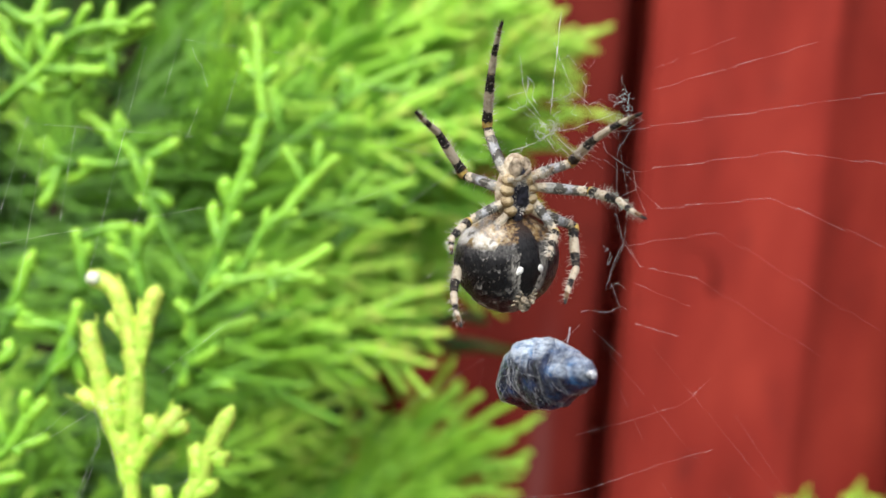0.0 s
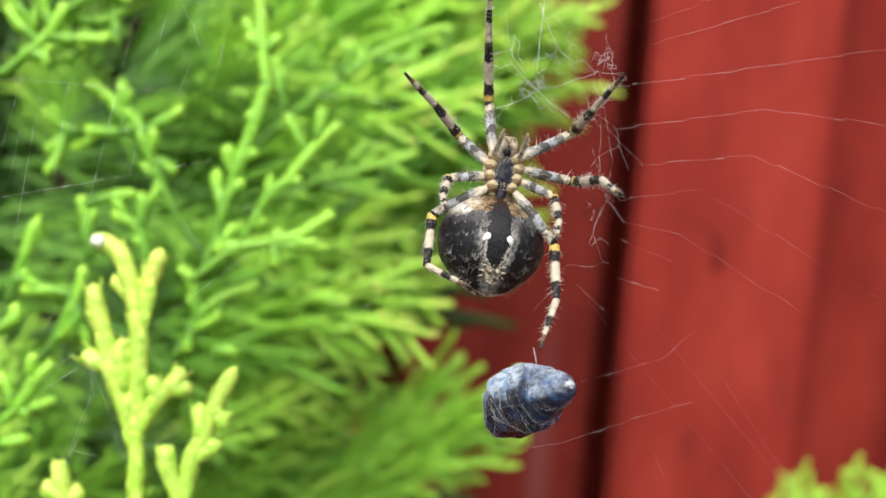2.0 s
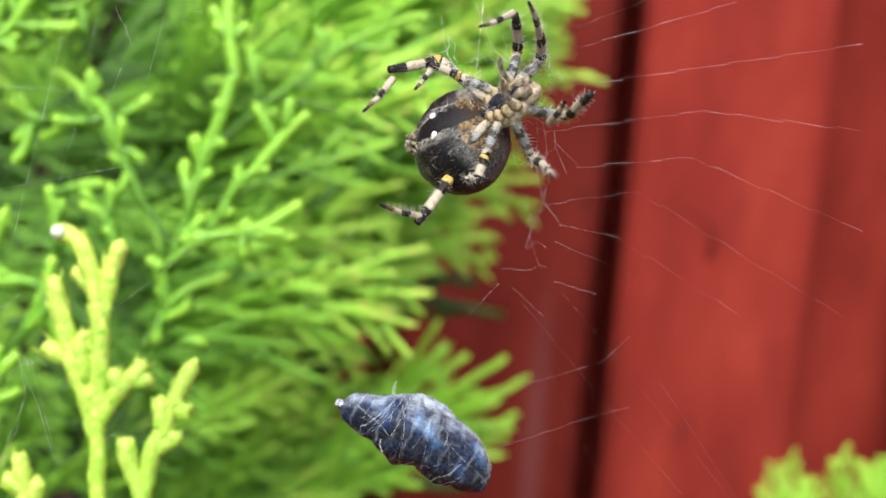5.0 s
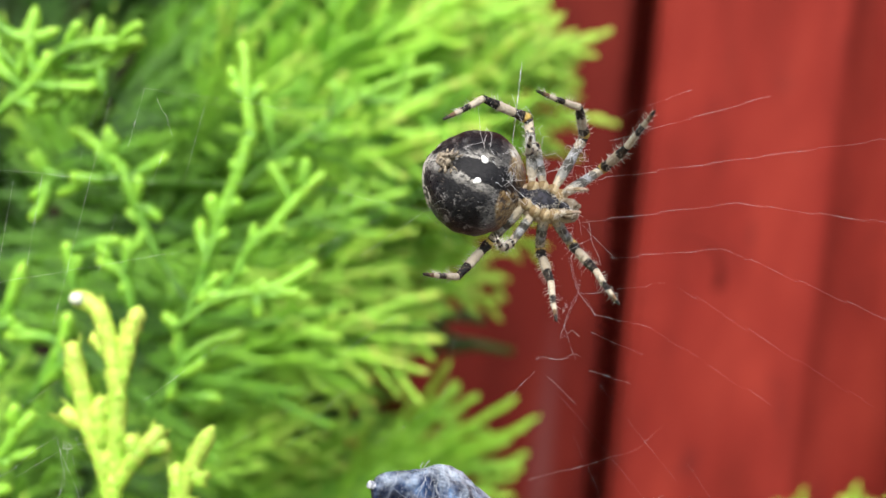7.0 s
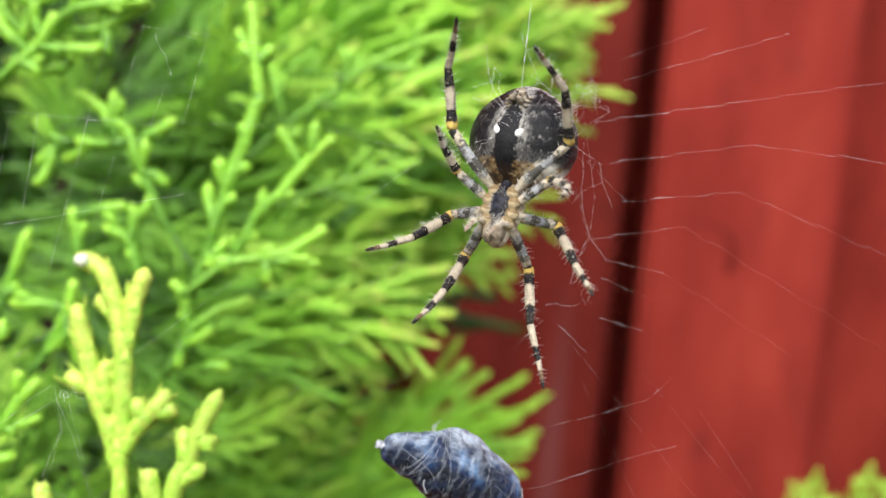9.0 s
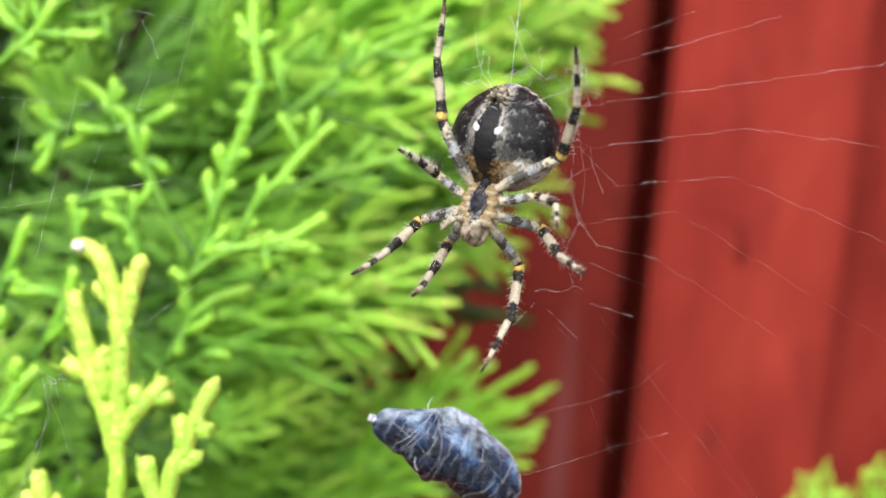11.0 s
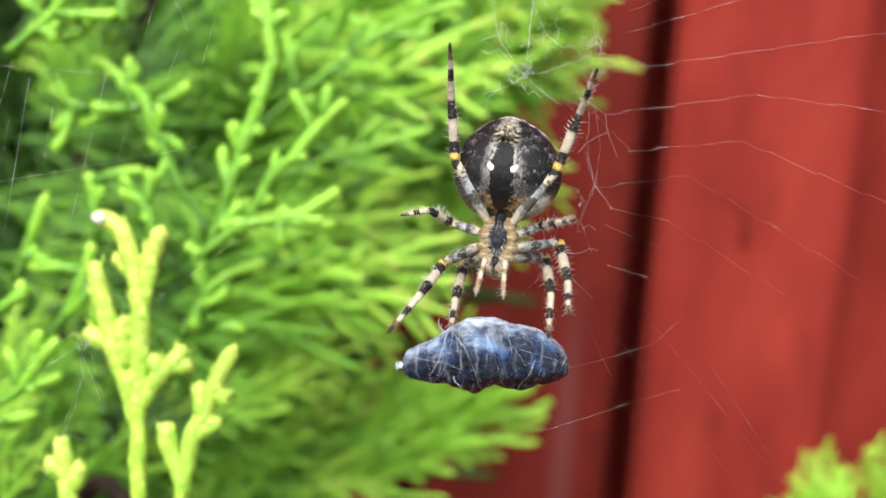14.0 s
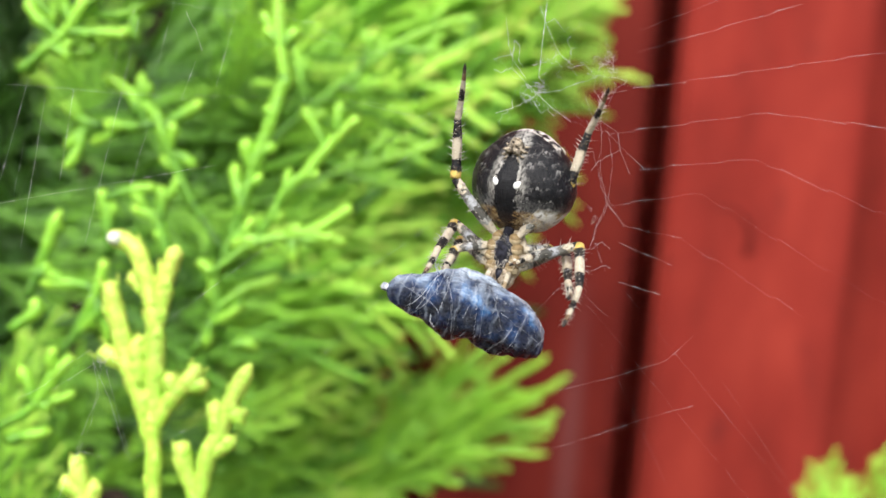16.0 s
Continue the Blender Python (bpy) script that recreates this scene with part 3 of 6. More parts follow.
        # 1 and 2 pick the sets with painted shade, 5 a milder one
        kind = rnd.choice(shade_kinds if dim == 5 else finger_kinds if dim == 4 else deep_shade_kinds if dim == 1 else mid_kinds if dim == 2 else bright_kinds if dim == 3 else kinds)
        run = max(p.co.y for p in kind.vertices) * size / d * 1000 * math.cos(radians(tilt))
        place(u - run * math.cos(radians(angle)), v - run * math.sin(radians(angle)), d, angle, size, tilt, roll, kind)

    def edge(v):
        """How far to the right the foliage reaches at the height v."""
        return 112 if v > 150 else 104 if v > 95 else 60 if v > 70 else 34 if v > -10 else 10 if v > -50 else -35 if v > -75 else -90 if v > -100 else -140

    def from_trunk(u, v, d, size, tilt, spread, dim=0):
        """A spray that fans out from the trunk to a tip at (u, v)."""
        if d < 0.335 and u < -225 and -130 < v < 175:
            return
        side = 1 if u > -285 else -1
        angle = 4 + v * 0.16 + rnd.uniform(-spread, spread)
        size = min(size, max(0.30, abs(u + 285) * d / 82)) if d < 0.335 else size
        tip_at(u, v, d, angle if side > 0 else 180 - angle - rnd.uniform(20, 60), size, tilt, rnd.uniform(-45, 45), dim)

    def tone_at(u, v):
        """Sets darkened for shade near the trunk, golden green towards the outside."""
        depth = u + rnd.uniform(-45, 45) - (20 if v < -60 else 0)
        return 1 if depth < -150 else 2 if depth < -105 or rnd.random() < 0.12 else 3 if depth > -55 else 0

    # unseen crown sprays, added above and beside the view to shade the inside
    bundle.append(Geo())
    for i in range(54):
        u, v = (rnd.uniform(-560, -290), rnd.uniform(290, 470)) if i % 3 else (rnd.uniform(-640, -450), rnd.uniform(-200, 300))
        tip_at(u, v, rnd.uniform(0.28, 0.36), 120 + rnd.uniform(-50, 60), rnd.uniform(0.6, 0.8), rnd.uniform(-30, 30), rnd.uniform(-60, 60), 1)
    # deep foliage, its shade put into the leaf colour
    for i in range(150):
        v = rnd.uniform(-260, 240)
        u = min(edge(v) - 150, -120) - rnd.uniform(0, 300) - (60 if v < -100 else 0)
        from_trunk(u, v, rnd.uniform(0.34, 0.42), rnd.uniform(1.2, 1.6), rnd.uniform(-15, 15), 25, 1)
    tagged(part("inner_foliage", bundle.pop(), MAT_LEAF, bush, "dense foliage inside the conifer, its green darkened for shade"), kind="stuff")
    # the far wall of foliage: sprays fan out from the trunk, upper ones rising, lower ones sinking
    for i in range(150):
        v = rnd.uniform(-150, 250)
        u = edge(v) - rnd.uniform(0, 1) ** 1.2 * 420
        if (u < -150 and rnd.random() < 0.65) or (u < -125 and -120 < v < 110 and rnd.random() < 0.6):
            continue
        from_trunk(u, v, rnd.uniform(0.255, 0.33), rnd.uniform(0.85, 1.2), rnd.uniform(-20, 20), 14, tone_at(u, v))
    # the middle layer
    for i in range(12):
        v = rnd.uniform(-220, 240)
        u = rnd.uniform(-240, -20 if v > 0 else -120)
        if -345 < u < -250 and -60 < v < 150:
            continue
        from_trunk(u, v, rnd.uniform(0.225, 0.26), rnd.uniform(0.5, 0.7), rnd.uniform(-30, 30), 30, tone_at(u, v))
    # fresh growth high up and low down beside the trunk
    for u, v, d, angle, size, dim in ((-332, 188, 0.27, 110, 0.5, 0), (-302, 172, 0.28, 95, 0.45, 2), (-340, 135, 0.27, 120, 0.45, 0), (-270, 196, 0.28, 80, 0.5, 0), (-318, 150, 0.30, 105, 0.5, 2),
                                      (-332, -75, 0.225, 70, 0.4, 0), (-318, -112, 0.23, 62, 0.4, 2), (-336, -135, 0.22, 66, 0.4, 0), (-306, -150, 0.225, 55, 0.4, 2), (-296, -98, 0.24, 80, 0.4, 2), (-322, -182, 0.22, 60, 0.4, 0)):
        tip_at(u, v, d, angle, size, rnd.uniform(-10, 10), rnd.uniform(-30, 30), dim)
    # tips below the main mass, from the set toned down as painted shade
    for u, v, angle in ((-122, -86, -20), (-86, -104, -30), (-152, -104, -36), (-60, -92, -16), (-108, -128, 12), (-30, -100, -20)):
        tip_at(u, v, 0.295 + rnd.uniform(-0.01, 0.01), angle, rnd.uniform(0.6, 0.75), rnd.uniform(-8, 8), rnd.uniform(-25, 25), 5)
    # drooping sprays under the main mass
    for u, v, d, angle, size, dim in ((-100, -95, 0.29, -30, 0.8, 0), (-62, -104, 0.30, -26, 0.8, 0), (-135, -108, 0.28, -42, 0.7, 2), (-20, -90, 0.30, -18, 0.8, 0), (-150, -132, 0.28, -50, 0.7, 2), (-84, -122, 0.30, -34, 0.8, 2), (-40, -118, 0.31, -22, 0.8, 2), (-112, -140, 0.30, -40, 0.7, 0)):
        tip_at(u, v, d, angle, size, rnd.uniform(-10, 10), rnd.uniform(-30, 30), dim)
    # fresh sprays that fill the hollow above the low spray
    for u, v, d, angle, size in ((-148, -72, 0.272, -6, 0.7), (-118, -90, 0.266, 8, 0.6), (-70, -112, 0.270, 14, 0.7), (-40, -100, 0.275, -4, 0.7), (-100, -128, 0.262, 22, 0.6), (-92, -78, 0.280, -12, 0.75), (-130, -112, 0.278, 16, 0.7), (-98, -112, 0.282, 24, 0.7), (-66, -96, 0.284, -8, 0.75),
                                 (-156, -138, 0.276, 30, 0.7), (-118, -146, 0.284, 34, 0.75), (-84, -136, 0.286, 30, 0.75), (-54, -128, 0.290, 32, 0.75), (-134, -172, 0.284, 38, 0.75), (-170, -104, 0.274, 4, 0.7)):
        tip_at(u, v, d, angle, size, rnd.uniform(-14, 6), rnd.uniform(-25, 25), rnd.choice((3, 4)))
    # sprays low down, behind the front twigs, with shade put into their green
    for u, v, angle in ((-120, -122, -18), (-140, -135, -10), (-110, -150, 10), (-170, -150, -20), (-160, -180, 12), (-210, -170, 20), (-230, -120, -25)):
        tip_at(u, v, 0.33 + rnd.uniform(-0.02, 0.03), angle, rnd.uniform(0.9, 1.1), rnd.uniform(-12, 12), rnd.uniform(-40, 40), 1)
    # long sprays along the right-hand edge
    for u, v, d, angle, size in (
        (134, 128, 0.30, 6, 0.8), (112, 190, 0.31, 26, 0.9), (98, 160, 0.31, 16, 0.9), (95, 104, 0.31, 2, 0.8), (30, 66, 0.30, 8, 0.9), (88, 74, 0.31, 4, 0.8),
        (86, 24, 0.31, 0, 0.9), (74, 48, 0.31, 2, 0.9), (58, -2, 0.31, -3, 0.9), (42, 30, 0.29, 2, 1.0), (36, 5, 0.30, -2, 0.9), (4, -40, 0.30, -10, 0.9),
        (-36, -68, 0.29, -16, 0.85), (-18, -54, 0.3, -12, 0.9), (-40, -76, 0.3, -14, 0.6), (-100, -100, 0.3, -18, 0.6), (-115, -86, 0.3, -16, 0.7), (-20, -30, 0.28, -4, 0.9),
        (-40, 5, 0.28, 2, 0.9), (-100, -60, 0.28, -12, 0.9), (-80, 30, 0.28, 8, 0.9), (-95, -95, 0.28, -24, 0.8), (104, 172, 0.29, 14, 0.9), (84, 204, 0.29, 22, 0.9),
        (46, 176, 0.28, 20, 0.9), (20, 140, 0.28, 14, 0.9), (10, 195, 0.28, 24, 0.9),
    ):
        tip_at(u, v, d, angle, size, rnd.uniform(-8, 8), rnd.uniform(-25, 25), tone_at(u, v))
    for u, v, d, angle, size in (
        (1, -68, 0.298, -14, 0.9),
        (10, -32, 0.298, -6, 0.9),
        (-52, -86, 0.298, -22, 0.8),
        (-96, -109, 0.297, -24, 0.7),
        (-43, -51, 0.298, -12, 0.9),
        (-61, -68, 0.298, -18, 0.9),
        (52, -21, 0.300, 3, 0.8),
        (-0, 95, 0.299, 14, 0.9),
        (4, 73, 0.299, 10, 0.9),
        (17, 140, 0.299, 22, 0.9),
        (-301, -124, 0.296, 60, 0.7),
        (-319, -88, 0.297, 75, 0.6),
        (-332, -169, 0.296, 60, 0.7),
        (-145, -140, 0.297, -5, 0.8),
        (-35, 2, 0.299, 10, 0.8),
        (-70, -38, 0.299, 0, 0.8),
        (-83, 10, 0.299, 12, 0.8),
        (-105, -52, 0.298, 5, 0.8),
        (-87, -74, 0.298, -5, 0.8),
        (-114, -92, 0.298, -10, 0.8),
        (-16, -13, 0.269, 6, 0.9),
        (-24, -35, 0.269, 0, 0.9),
        (-7, 9, 0.269, 10, 0.9),
        (-40, -10, 0.277, -6, 0.8),
        (-38, -16, 0.257, 2, 0.8),
        (-75, 6, 0.256, 8, 0.8),
        (-84, -25, 0.256, 0, 0.8),
        (-102, -137, 0.276, 25, 0.8),
        (-76, -155, 0.286, 25, 0.9),
        (-41, -146, 0.297, 25, 0.9),
    ):
        tip_at(u, v, d, angle, size, rnd.uniform(-8, 8), rnd.uniform(-25, 25), tone_at(u, v))
    # the low spray in front of the fence
    for u, v, d, angle, size, dim in ((30, -93, 0.31, 48, 0.9, 4), (56, -105, 0.31, 38, 1.0, 4), (80, -129, 0.315, 26, 1.0, 4), (74, -149, 0.315, 12, 1.0, 4), (42, -186, 0.30, 8, 0.9, 4), (-56, -112, 0.30, 58, 0.8, 4),
                                      (-10, -112, 0.30, 52, 0.8, 4), (-98, -120, 0.30, 64, 0.8, 4), (-130, -134, 0.29, 70, 0.7, 2), (-34, -172, 0.31, 30, 0.9, 4), (-84, -166, 0.30, 46, 0.8, 4), (-140, -165, 0.28, 60, 0.8, 4), (-70, -200, 0.295, 20, 0.9, 3)):
        tip_at(u, v, d, angle, size, rnd.uniform(-8, 8), rnd.uniform(-20, 20), dim)

    # nearer twigs, each with its own shape
    def twig(d, strands, r=0.00095, base_tone=0.6):
        g = Geo()
        golden = base_tone > 0.9
        # twigs farther back get a darker base and a duller tip
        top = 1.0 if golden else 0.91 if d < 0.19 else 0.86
        for strand in strands:
            pts = [spot(u, v, d + (w if w else 0)) + off for u, v, w in ((p[0], p[1], p[2] * 0.001 if len(p) > 2 else 0) for p in strand)]
            line = curve_points(pts, 0.0008)
            long = len(line) > 14
            shoot(g, pts, r, base_tone if golden else base_tone * (0.40 if d < 0.184 else 0.15), top, 0.0008, 8, 0.25 if golden else 0.45, 0.72 if long and not golden else 0.9)
            # short side buds, left and right by turns
            k, side = rnd.randint(3, 6), rnd.choice((-1, 1))
            while k < len(line) - (9 if golden else 3):
                if rnd.random() < (0.35 if golden else 0.8):
                    way = (line[k + 1] - line[k - 1]).normalized()
                    out = way.cross(HOME.to_3x3() @ Vector((0, 1, 0))) * side + HOME.to_3x3() @ Vector((0, rnd.uniform(-0.5, 0.5), 0))
                    le = rnd.uniform(0.0021, 0.0032) if golden else rnd.uniform(0.0014, 0.0042) * (1.0 - 0.3 * k / len(line))
                    p = line[k]
                    shoot(g, [p, p + (way * 0.7 + out * 0.5) * le, p + (way * 1.4 + out * 0.75) * le], r * rnd.uniform(0.75, 0.95), base_tone if golden else base_tone * 0.8, top, 0.0007, 7, 0.2, 0.9)
                side = -side
                k += rnd.randint(3, 6)
        return part("twig", g, MAT_LEAF, bush, "bright yellow-green twig clad in scale leaves")
    twig(0.153, (
        ((-241, -250), (-242, -194), (-240, -131), (-240, -87), (-247, -52), (-255, -31), (-264, -24), (-272, -22), (-278, -23)),
        ((-245, -184), (-251, -153), (-261, -123), (-270, -87), (-276, -55)),
        ((-262, -123), (-274, -117), (-283, -110)),
        ((-252, -140), (-254, -114), (-251, -100)),
        ((-239, -96), (-234, -70), (-229, -48), (-222, -28)),
        ((-242, -175), (-229, -151), (-213, -136), (-203, -123)),
        ((-216, -137), (-206, -140), (-198, -136)),
        ((-226, -147), (-229, -134), (-227, -129))), 0.00112, 0.93)
    twig(0.15, (
        ((-208, -250), (-201, -202), (-190, -180), (-178, -149), (-163, -122)),
        ((-190, -180), (-190, -162), (-191, -151)),
        ((-180, -158), (-173, -163), (-167, -158)),
        ((-199, -197), (-188, -188), (-175, -180)),
        ((-203, -241), (-213, -213), (-218, -195), (-218, -183))), 0.00108, 0.93)
    twig(0.152, (
        ((-296, -290), (-297, -250), (-300, -222), (-304, -196)),
        ((-297, -240), (-290, -226), (-288, -212)),
        ((-299, -228), (-309, -218), (-312, -211))), 0.00110, 0.93)
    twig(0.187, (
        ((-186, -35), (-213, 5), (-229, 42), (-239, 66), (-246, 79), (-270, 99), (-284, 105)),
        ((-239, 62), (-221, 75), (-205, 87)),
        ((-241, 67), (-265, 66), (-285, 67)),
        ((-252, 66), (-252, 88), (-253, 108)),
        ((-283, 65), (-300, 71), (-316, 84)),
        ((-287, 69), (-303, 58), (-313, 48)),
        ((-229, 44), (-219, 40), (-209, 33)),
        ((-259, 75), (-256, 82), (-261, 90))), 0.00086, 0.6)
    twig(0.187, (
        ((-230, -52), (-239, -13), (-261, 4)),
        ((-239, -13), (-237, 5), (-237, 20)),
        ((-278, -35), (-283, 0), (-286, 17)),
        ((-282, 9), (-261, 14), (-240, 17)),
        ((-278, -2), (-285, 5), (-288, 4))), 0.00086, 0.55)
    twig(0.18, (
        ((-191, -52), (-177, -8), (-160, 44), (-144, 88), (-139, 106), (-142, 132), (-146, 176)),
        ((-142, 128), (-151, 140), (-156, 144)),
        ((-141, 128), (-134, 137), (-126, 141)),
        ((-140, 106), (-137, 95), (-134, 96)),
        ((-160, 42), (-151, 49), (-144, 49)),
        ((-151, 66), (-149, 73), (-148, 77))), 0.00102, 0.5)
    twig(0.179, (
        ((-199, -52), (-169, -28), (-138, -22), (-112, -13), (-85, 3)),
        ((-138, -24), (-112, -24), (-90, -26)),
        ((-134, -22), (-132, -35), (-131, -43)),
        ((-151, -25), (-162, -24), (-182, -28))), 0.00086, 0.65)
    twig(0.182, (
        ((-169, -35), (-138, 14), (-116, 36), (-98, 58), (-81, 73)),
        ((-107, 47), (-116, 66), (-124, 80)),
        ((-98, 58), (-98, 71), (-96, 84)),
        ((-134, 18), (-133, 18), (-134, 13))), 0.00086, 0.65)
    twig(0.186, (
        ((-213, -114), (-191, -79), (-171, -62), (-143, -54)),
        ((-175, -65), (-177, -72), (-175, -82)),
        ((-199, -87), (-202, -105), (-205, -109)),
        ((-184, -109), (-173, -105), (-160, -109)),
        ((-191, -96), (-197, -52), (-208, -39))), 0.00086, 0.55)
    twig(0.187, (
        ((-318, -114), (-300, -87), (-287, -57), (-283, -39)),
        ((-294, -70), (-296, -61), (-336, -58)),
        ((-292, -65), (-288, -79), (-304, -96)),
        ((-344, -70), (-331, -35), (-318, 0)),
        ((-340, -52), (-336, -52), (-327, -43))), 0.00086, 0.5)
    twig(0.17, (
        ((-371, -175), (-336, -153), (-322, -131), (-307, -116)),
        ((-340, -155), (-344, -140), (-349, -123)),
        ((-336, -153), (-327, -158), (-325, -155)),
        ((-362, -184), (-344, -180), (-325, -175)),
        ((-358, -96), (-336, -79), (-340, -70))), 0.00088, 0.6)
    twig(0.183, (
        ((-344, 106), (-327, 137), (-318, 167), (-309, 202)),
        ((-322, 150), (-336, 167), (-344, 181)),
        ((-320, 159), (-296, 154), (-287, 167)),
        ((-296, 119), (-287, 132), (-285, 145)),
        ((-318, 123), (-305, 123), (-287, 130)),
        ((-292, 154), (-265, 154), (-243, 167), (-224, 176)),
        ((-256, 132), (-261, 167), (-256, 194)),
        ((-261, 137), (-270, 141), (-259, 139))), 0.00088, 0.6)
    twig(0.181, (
        ((-350, 110), (-326, 128), (-312, 141), (-300, 158), (-296, 167)),
        ((-312, 141), (-290, 137), (-261, 139)),
        ((-300, 158), (-278, 171), (-226, 176)),
        ((-326, 128), (-310, 122), (-317, 117)),
        ((-318, 136), (-335, 152), (-342, 166)),
        ((-308, 146), (-313, 165), (-311, 180)),
        ((-344, 190), (-320, 176), (-290, 184))), 0.00086, 0.7)
    twig(0.22, (
        ((-160, 49), (-116, 84), (-63, 123), (-19, 145), (7, 150)),
        ((-98, 95), (-81, 93), (-63, 99)),
        ((-81, 110), (-76, 128), (-81, 141)),
        ((-125, 79), (-129, 106), (-134, 128)),
        ((-59, 126), (-37, 123), (-19, 128))), 0.00078, 0.45)
    twig(0.23, (
        ((-160, 5), (-107, 27), (-63, 40), (-19, 53)),
        ((-98, 29), (-72, 22), (-41, 18)),
        ((-81, 33), (-72, 49), (-59, 62)),
        ((-46, 44), (-37, 38), (-28, 36))), 0.00078, 0.45)
    g = Geo()
    g.blob(spot(-272, -22.5, 0.1522) + off, (0.00095, 0.0008, 0.0008), 8, 12, rough=0.3)
    part("bud", g, MAT_BUD, bush, "whitish bud at the twig's tip")
    return bush, place


def build_shrub(place):
    shrub = tagged(new("conifer_shrub"), "light green conifer shrub low in front of the red fence", "conifer")
    base = spot(342, -305, 0.345)
    shrub.location = (base.x, base.y, 0.0)
    off = -Vector(shrub.location)
    g = Geo()
    line = curve_points([Vector((base.x, base.y, -0.03)), Vector((base.x + 0.01, base.y, 0.45)), base], 0.02)
    g.tube([p + off for p in line], [0.008 - 0.0055 * i / len(line) for i in range(len(line))], 9)
    part("trunk", g, MAT_BARK, shrub)
    kinds = [spray_mesh(71 + k, length=0.05, reach=0.02, r=0.0008, pairs=8, open_angle=38) for k in range(3)]
    rnd = random.Random(9)
    for u, v, angle in ((288, -294, 112), (300, -292, 102), (314, -288, 92), (330, -282, 80), (348, -272, 70), (318, -306, 108), (355, -288, 72), (300, -312, 118), (372, -272, 78), (338, -300, 90)):
        place(u, v, 0.345 + rnd.uniform(-0.015, 0.02), angle, rnd.uniform(0.6, 0.8), rnd.uniform(-15, 15), rnd.uniform(-40, 40), kinds[rnd.randrange(3)], shrub, off)
    return shrub


# ---- web ----
def build_web():
    web = tagged(new("spider_web"), "fine silk orb web with torn and tangled threads", "web")
    hub = spot(0, 0, 0.115)
    web.location = hub
    rnd = random.Random(21)
    def thread(name, u0, v0, u1, v1, kinks=4, sag=0.0, thick=0.0000065, depth=0.0, jag=0.7):
        g = Geo()
        pts = []
        kinks = 2 * kinks + 1
        if u0 < -150:
            thick = max(thick, 0.0000055) * 1.35
        # the sticky thread steps where it meets a spoke
        stepped = name == "spiral_thread" and u0 > 110 and u1 - u0 > 60
        if stepped:
            kinks, jag = max(4, int((u1 - u0) / 19)), 0.2
        for k in range(kinks + 1):
            s = k / kinks
            w = 0.75 * jag * (rnd.uniform(-1, 1)) if 0 < k < kinks else 0
            if stepped and 0 < k < kinks and k % 2:
                u, v = u0 + (u1 - u0) * s, v0 + (v1 - v0) * s - sag * 4 * s * (1 - s)
                for side in (-1, 1):
                    pts.append(spot(u + 0.9 * side, v + 0.95 * side * rnd.uniform(0.5, 1.2), 0.115 + depth) - hub)
                continue
            pts.append(spot(u0 + (u1 - u0) * s, v0 + (v1 - v0) * s - sag * 4 * s * (1 - s) + w, 0.115 + depth + rnd.uniform(-0.0006, 0.0006)) - hub)
        fine = []
        for a, b in zip(pts, pts[1:]):
            fine += [a, a.lerp(b, 0.5)]
        fine.append(pts[-1])
        g.tube(fine, [thick * 0.6 * rnd.choice((0.6, 0.8, 1.0, 1.0, 2.0)) for k in range(len(fine))], 4)
        return part(name, g, MAT_SILK, web)
    return web, hub, thread, rnd


web, hub, thread, web_rnd = build_web()
thread("spiral_thread", 147.1, 140.0, 210.4, 163.9)
thread("spiral_thread", 147.3, 123.7, 273.5, 160.2, 4, thick=0.0000090)
thread("spiral_thread", 123.3, 91.7, 369.3, 127.7, 6, thick=0.0000100)
thread("spiral_thread", 125.7, 59.9, 247.4, 76.2, 4, thick=0.0000090)
thread("spiral_thread", 247.4, 76.2, 370.3, 60.4, 4, thick=0.0000080)
thread("spiral_thread", 148.8, 32.1, 237.8, 40.2)
thread("spiral_thread", 237.8, 40.2, 371.3, -16.8, 5, thick=0.0000066)
thread("spiral_thread", 123.9, 3.4, 196.4, 13.7)
thread("spiral_thread", 196.4, 13.7, 354.8, -82.1, 6, thick=0.0000032)
thread("spiral_thread", 137.3, -12.1, 181.3, -21.7)
thread("spiral_thread", 181.3, -21.7, 276.2, -82.4, 4, thick=0.0000032)
thread("spiral_thread", 132.9, -25.4, 174.9, -43.0, 3)
thread("spiral_thread", 133.1, -56.4, 165.4, -66.1, 3, thick=0.0000100)
thread("spiral_thread", 87.2, -142.2, 138.1, -128.5)
thread("spiral_thread", 138.1, -128.5, 171.1, -117.6, 2)
thread("spiral_thread", 171.1, -117.6, 191.2, -98.8, 2)
thread("spiral_thread", 91.9, -185.2, 153.8, -164.1)
thread("spiral_thread", 153.8, -164.1, 192.6, -153.1, 3)
thread("spiral_thread", 34.0, -188.8, 91.9, -185.2, 3, sag=2)
thread("radial_thread", 125.8, 58.6, 152.3, 32.2, 3)
thread("radial_thread", 116.6, 111.5, 128.1, 36.5, 4)
thread("radial_thread", 128.1, 36.5, 123.9, 3.4, 2)
thread("radial_thread", 118.1, 18.9, 137.3, -12.1, 2)
thread("radial_thread", 112.6, 45.4, 123.9, 3.4, 3)
thread("radial_thread", 123.9, 3.4, 113.0, -21.0, 2)
thread("radial_thread", 113.0, -21.0, 122.1, -47.6, 2)
thread("radial_thread", 139.8, -65.3, 273.5, -229.2, 6, thick=0.0000024)
thread("radial_thread", 208.6, -125.0, 277.9, -229.2, 4, thick=0.0000024)
thread("radial_thread", 109.0, -74.3, 238.3, -229.5, 5, thick=0.0000024)
thread("radial_thread", 118.0, -101.0, 171.9, -216.7, 4, thick=0.0000022)
